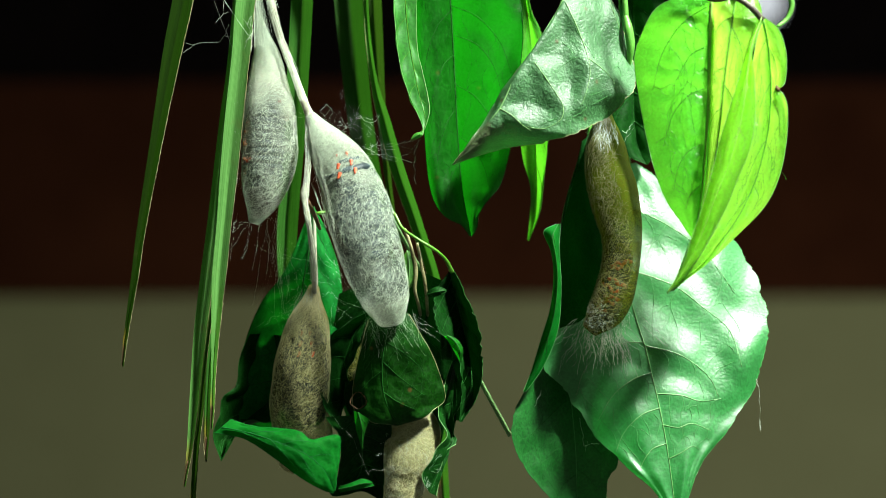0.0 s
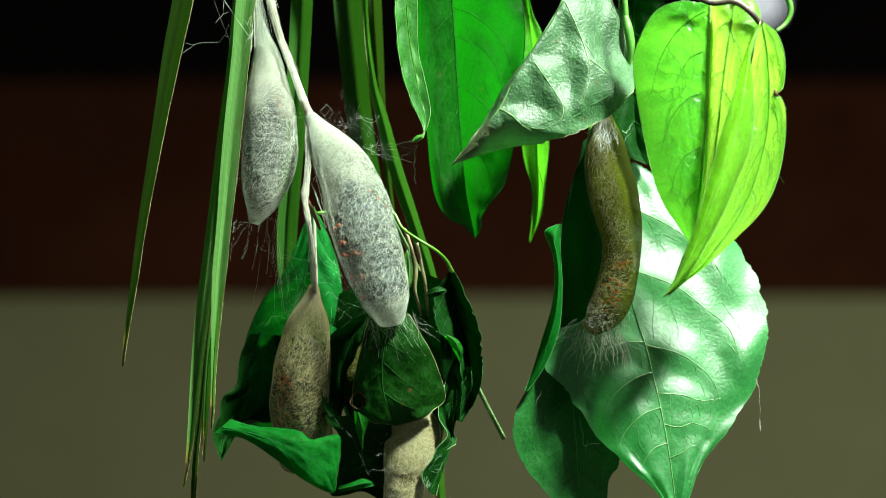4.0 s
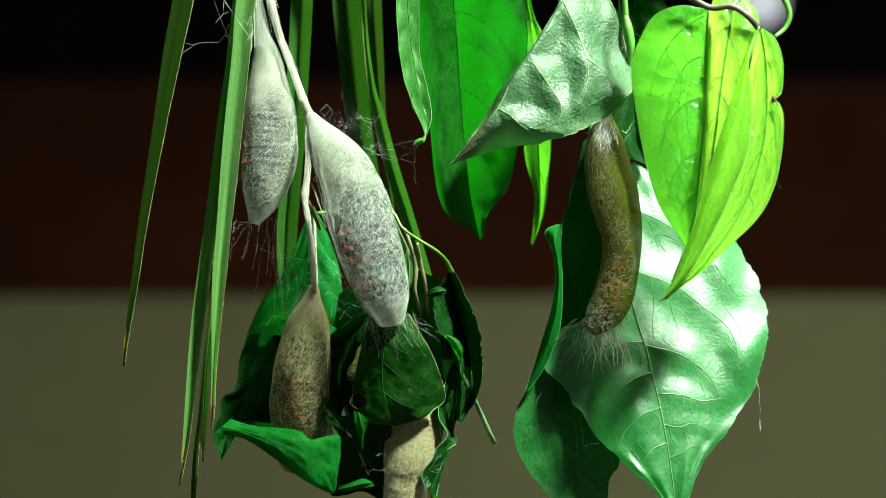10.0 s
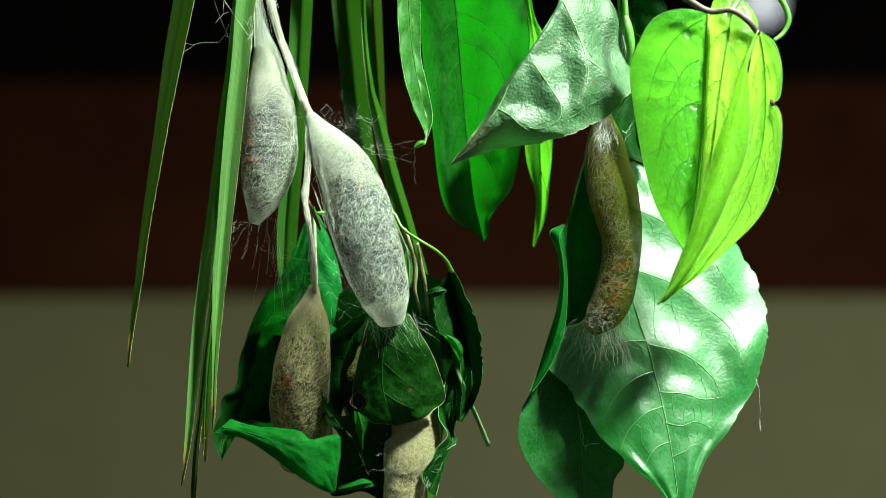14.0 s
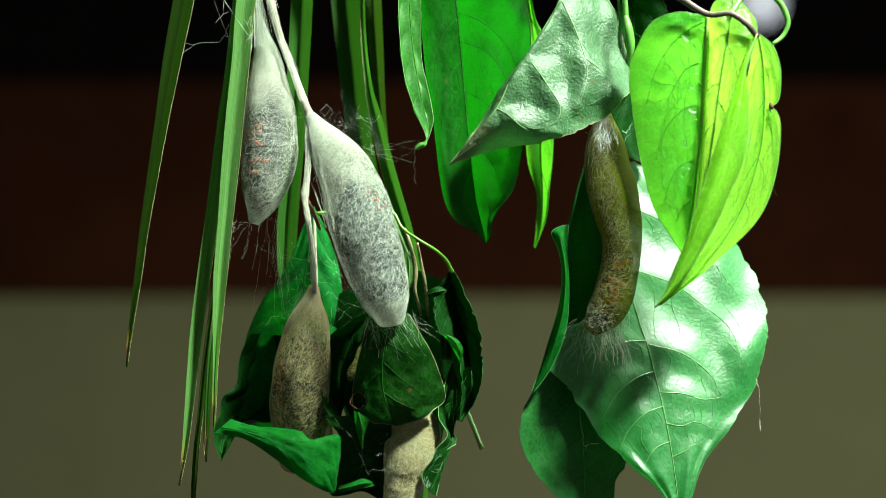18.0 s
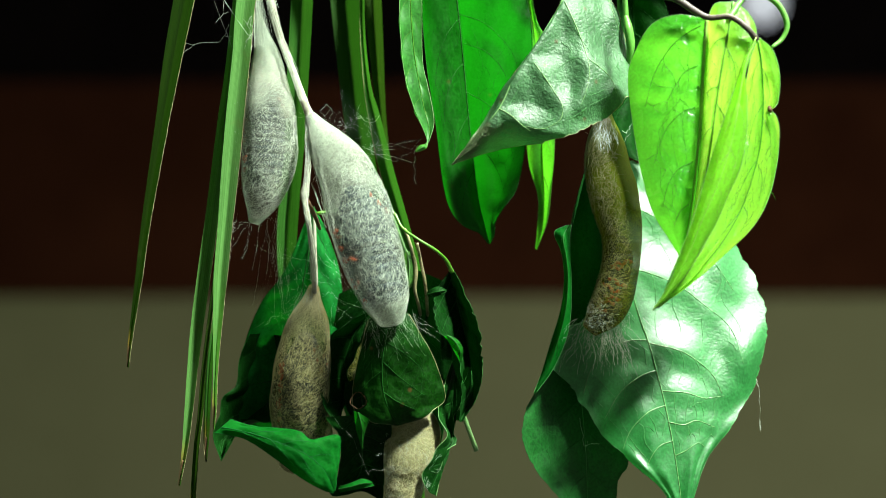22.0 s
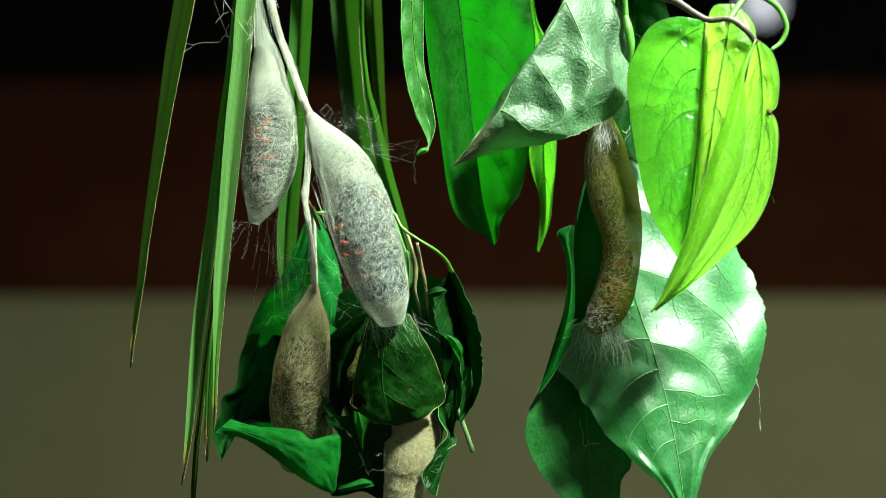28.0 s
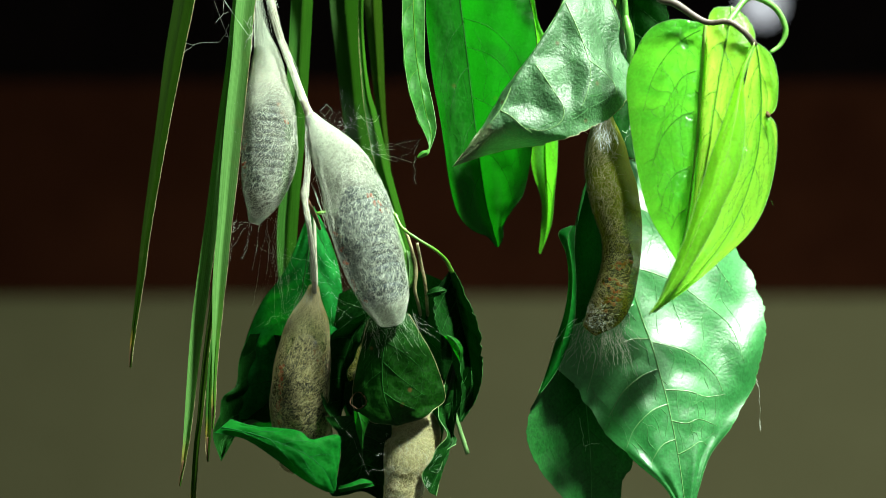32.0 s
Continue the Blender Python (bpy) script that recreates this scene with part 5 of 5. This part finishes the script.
web("silk_web", "fine white silk strands below the upper cocoon", strands, 0.010, 33, 3.5)
fan = []
for _ in range(120):
    u = rnd.gauss(1068, 26)
    fan.append(((u, rnd.uniform(560, 596), -12), (1060 + (u - 1060) * 1.7 + rnd.gauss(0, 10), rnd.uniform(600, 668), -7), rnd.gauss(0, 4)))
for _ in range(14):
    fan.append(((rnd.uniform(1085, 1115), rnd.uniform(500, 570), -13), (rnd.uniform(1090, 1125), rnd.uniform(560, 605), -1), rnd.gauss(0, 4)))
web("silk_web", "fan of white silk anchoring the curved cocoon to its leaf", fan, 0.019, 34, 6.0)
fuzz = []
for _ in range(260):
    u, v = rnd.gauss(1058, 16), rnd.uniform(520, 592)
    if math.hypot(u - 1062, v - 562) < 26:
        fuzz.append(((u, v, -17.8), (u + rnd.gauss(0, 6), v + rnd.gauss(0, 5), -17.2), rnd.gauss(0, 1)))
web("silk_web", "grey silk fuzz on the curved cocoon's lower end", fuzz, 0.012, 41, 0.8)
neck = []
for _ in range(40):
    u = min(1088, max(1054, rnd.gauss(1070, 11)))
    neck.append(((u, rnd.uniform(210, 240), -13.5), (1071 + (u - 1070) * 1.3 + rnd.gauss(0, 3), rnd.uniform(244, 272), -18), rnd.gauss(0, 2)))
for _ in range(3):
    neck.append(((rnd.uniform(1095, 1110), rnd.uniform(225, 260), -8), (rnd.uniform(1100, 1130), rnd.uniform(205, 235), 6), rnd.gauss(0, 3)))
web("silk_web", "combed white silk at the curved cocoon's neck", neck, 0.022, 35, 3.0)
binding = []
for _ in range(70):
    u = rnd.gauss(545, 20)
    binding.append(((548 + (u - 545) * 0.35, rnd.uniform(505, 545), -10), (u, rnd.uniform(545, 600), -11), rnd.gauss(0, 3)))
for _ in range(75):
    u, v = rnd.uniform(492, 600), rnd.uniform(430, 600)
    binding.append(((u, v, 2), (u + rnd.gauss(0, 28), v + rnd.gauss(0, 24), 1), rnd.gauss(0, 5)))
for _ in range(50):
    u = rnd.uniform(640, 735)
    binding.append(((u, rnd.uniform(545, 575), -18), (u + rnd.uniform(-30, 50), rnd.uniform(575, 640), -13.5), rnd.gauss(0, 3)))
for _ in range(1):
    o = rnd.gauss(0, 2)
    binding += [((588 + o, 735, -10), (626 + o, 776, -11), 4), ((626 + o, 776, -11), (654 + o * 0.5, 842, -9), 5)]
tufts = []
for _ in range(90):
    u, v = rnd.uniform(684, 762), rnd.uniform(770, 880)
    tufts.append(((u, v, -5.5), (u + rnd.gauss(0, 18), v + rnd.gauss(4, 14), rnd.uniform(-7.5, -5)), rnd.gauss(0, 8)))
web("silk_web", "fluffy cream silk on the cocoon under the holed leaf", tufts, 0.013, 42, 5.0)
web("silk_web", "white silk binding the bundled leaves", binding, 0.012, 36, 5.0)
specks = [((1344, 690, 0), (1345, 765, 0), 2), ((1338, 670, 0), (1344, 690, 0), 1), ((1345, 745, 0), (1346, 762, 0), 0), ((958, 690, -2), (946, 720, -2), 2), ((1026, 740, 2), (1034, 790, 2), 2), ((1034, 790, 2), (1060, 786, 0), -2), ((1040, 780, 2), (1036, 800, 2), 0)]
web("silk_web", "short loose silk threads at the broad leaf", specks, 0.045, 37, 2.0)
scratches = []
for _ in range(12):
    u, v = rnd.uniform(640, 740), rnd.uniform(250, 420)
    scratches.append(((548 + rnd.uniform(-4, 8), rnd.uniform(215, 330), -12), (556 + rnd.uniform(0, 40), rnd.uniform(270, 420), -24), rnd.gauss(0, 3)))
web("silk_web", "silk strands along the twig and large cocoon", scratches, 0.035, 38, 2.0)


wrap = []
for _ in range(120):
    u = rnd.gauss(456, 4)
    wrap.append(((u, rnd.uniform(-30, 30), -6), (462 + (u - 456) * 2.2, rnd.uniform(45, 95), -7), rnd.gauss(0, 3)))
for _ in range(14):
    wrap.append(((rnd.uniform(448, 456), rnd.uniform(20, 80), -8), (rnd.uniform(430, 446), rnd.uniform(20, 90), -10), rnd.gauss(0, 3)))
web("silk_web", "combed white silk above the upper cocoon", wrap, 0.026, 39, 1.2)
sheath = []
knots = [(474, -20), (482, 15), (497, 70), (520, 130), (538, 180), (552, 214)]
for _ in range(90):
    k = rnd.randrange(5)
    o = rnd.uniform(-7, 7)
    sheath.append(((knots[k][0] + o, knots[k][1], -6.5), (knots[k + 1][0] + o + rnd.gauss(0, 2), knots[k + 1][1], -8), rnd.gauss(0, 2)))
low = [(545, 220), (545, 290), (540, 350), (548, 400), (553, 450), (556, 500)]
deep = [-9, -14.5, -20.5, -21, -17.5, -12.5]
for _ in range(70):
    k = rnd.randrange(5)
    o = rnd.uniform(-6, 6)
    sheath.append(((low[k][0] + o, low[k][1], deep[k]), (low[k + 1][0] + o, low[k + 1][1], deep[k + 1]), rnd.gauss(0, 2)))
web("silk_web", "white silk sheathing the twig", sheath, 0.028, 40, 1.2)


# ---- what moves ----
def sway(ob, rows):
    """Rows of seconds, shift right and down on the elevation, lean and yaw in degrees, from the first pose."""
    base = ob.location.copy()
    walk(ob, [(t, Matrix.Translation(base + Vector((du * STEP, 0, -dv * STEP))) @ pose(0, 0, 0, 0, lean, yaw)) for t, du, dv, lean, yaw in rows])


def inside(made, rows):
    """Rows of seconds, shift along the cocoon in millimetres, roll about its length in degrees, depth inside the silk in millimetres."""
    ob, mid, along = made
    walk(ob, [(t, Matrix.Translation(mid + along * mm * 0.001 + Vector((0, deep * 0.001, 0))) @ Matrix.Rotation(radians(roll), 4, along)) for t, mm, roll, deep in rows])


def motions():
    sway(sprig, [(t, -0.22 * y, 0.88 * y, 0.05 * y, 0) for t, y in ((0, 0), (1, 2.5), (3, 6), (6, 11.5), (9, 16), (12, 21), (14, 24.5), (17, 29.5), (20, 33), (23, 38), (25, 40), (28, 41), (30, 42), (32, 46))])
    grow = ((0, 0), (3, 5), (6, 10), (9, 14), (12, 18.5), (14, 22), (17, 25), (20, 30), (23, 33.5), (25, 36), (28, 41), (30, 45), (32, 48))
    sway(centre_leaf, [(t, 0.16 * x, 0.48 * x, -0.076 * x, 0) for t, x in grow])
    sway(narrow_leaf, [(t, 0.38 * x, 0.66 * x, 0.02 * x, 0) for t, x in grow])
    sway(yellow_leaf, [(t, 0.2 * x, 0.5 * x, -0.022 * x, 0) for t, x in grow])
    sway(curled_leaf, [(t, x, 0.1 * x, 0, 0) for t, x in ((0, 0), (3, 1), (6, 3), (9, 3), (11, 2), (13, 9), (14, 11), (17, 13), (20, 16), (23, 19), (25, 20), (28, 24), (30, 25), (32, 26))])
    sway(broad_leaf, [(t, 0.3 * x, -0.2 * x, 0, 0.28 * x) for t, x in ((0, 0), (1, 3), (2, 1), (3, 2), (6, 5), (9, 3), (11, 2), (13, 9), (14, 12), (17, 13), (18.5, 11), (20, 17), (23, 21), (25, 24), (28, 29), (30, 31), (32, 31))])
    sway(folded_leaf, [(0, 0, 0, 0, 0), (6, -1, 0, 0, 0), (9, -3, 0, 0, 0), (13, -3, 0, 0, 0), (17, -5, 0, 0, 0), (19, -5, 0, 0, 0), (21, -2, 0, 0, 0), (25, 0, 1, 0, 0), (28, 2, 2, 0, 0), (32, 1, 3, 0, 0)])
    sway(thin_stalk, [(t, 0, 0, a, 0) for t, a in ((0, 0), (1, 0.7), (3, 1.3), (6, 2.5), (9, 3.7), (12, 5), (14, 5.6), (17, 7), (20, 8.2), (23, 9), (25, 9.2), (28, 9.7), (30, 10.3), (32, 11))])
    sway(slim_leaflet, [(t, 0, 0, -0.084 * x, 0) for t, x in ((0, 0), (3, 0), (6, 1), (8, 1), (9, 4), (10, 1.5), (13, 5.5), (14, 8), (17, 6), (20, 6.5), (23, 8.5), (25, 9.5), (28, 12), (32, 11.5))])
    sway(long_leaflet, [(t, 0, 0, 0.04 * y, 0) for t, y in ((0, 0), (6, 16), (9, 25), (13, 38), (17, 50), (20, 58), (25, 66), (32, 80))])
    sway(wide_leaflet, [(t, -0.1 * y, 0, 0, 0) for t, y in ((0, 0), (6, 20), (13, 40), (20, 60), (32, 80))])
    sway(pale_leaflet, [(t, 0, 0, 0.057 * x, 0) for t, x in ((0, 0), (3, 0), (7, 6), (12, 9), (14, 5), (17, 9), (25, 9), (28, 5), (30, 6), (32, 8))])
    sway(short_leaflet, [(t, 0, 0, 0.059 * x, 0) for t, x in ((0, 0), (3, 2), (7, 7), (12, 4), (17, 0), (25, 0), (28, -2), (32, -3))])
    sway(edge_leaflet, [(t, 0, 0, -0.062 * x, 0) for t, x in ((0, 0), (7, 0), (14, 2), (25, 4), (28, 4), (32, 2))])
    inside(upper_larva, [(0, 0, 75, 0), (2, 0, 110, 0), (6, -1, 115, 0), (7.5, 0, 30, 0), (9, 1, 55, 0), (11, 0, 80, 0), (13, 0, 35, 0), (16, 0, 90, 0), (19, 0, 0, 0), (21, -1, 70, 0), (23, 0, 100, 0), (25.5, 0, 85, 0), (28, -1, 5, 0), (30, 0, 70, 0), (32, 1, 95, 0)])
    inside(large_larva, [(0, -10, 178, 0), (1.5, -7, 140, 0), (3, -2, 105, 0), (4.5, 0, 45, 0), (6, 0, 0, 0), (9, 3, 10, 0), (10.5, 0, 80, 0), (13, -9, 165, 0), (14.5, -4, 130, 0), (17, 0, 115, 0), (19, 0, 115, 0), (23, 1, 75, 0), (25.5, 1, 110, 0), (28, 0, 60, 0), (30, 0, 115, 0), (32, 1, 110, 0)])
    inside(lower_larva, [(0, -5.5, 175, 0), (2, -2, 110, 0), (4, 0, 60, 0), (6, 1, 15, 0), (9, 0, 25, 0), (13, 0, 40, 0), (16, 0, 100, 0), (19, -1, 120, 0), (25, 0, 115, 0), (32, 0, 115, 0)])
    inside(curved_larva, [(t, mm, 4 * deep, deep) for t, mm, deep in ((0, 0, 2.2), (3, 0, 2.2), (4.5, 0, 0.8), (6, 0, 0), (7.5, 0, 1), (9, 0, 2), (13, 0.5, 1), (16, 0, 2), (19, 0, 2.2), (22, 0, 2.0), (23, 0, 0.8), (25, 0, 1.8), (28, 0, 2.2), (32, 0, 1.5))])


motions()
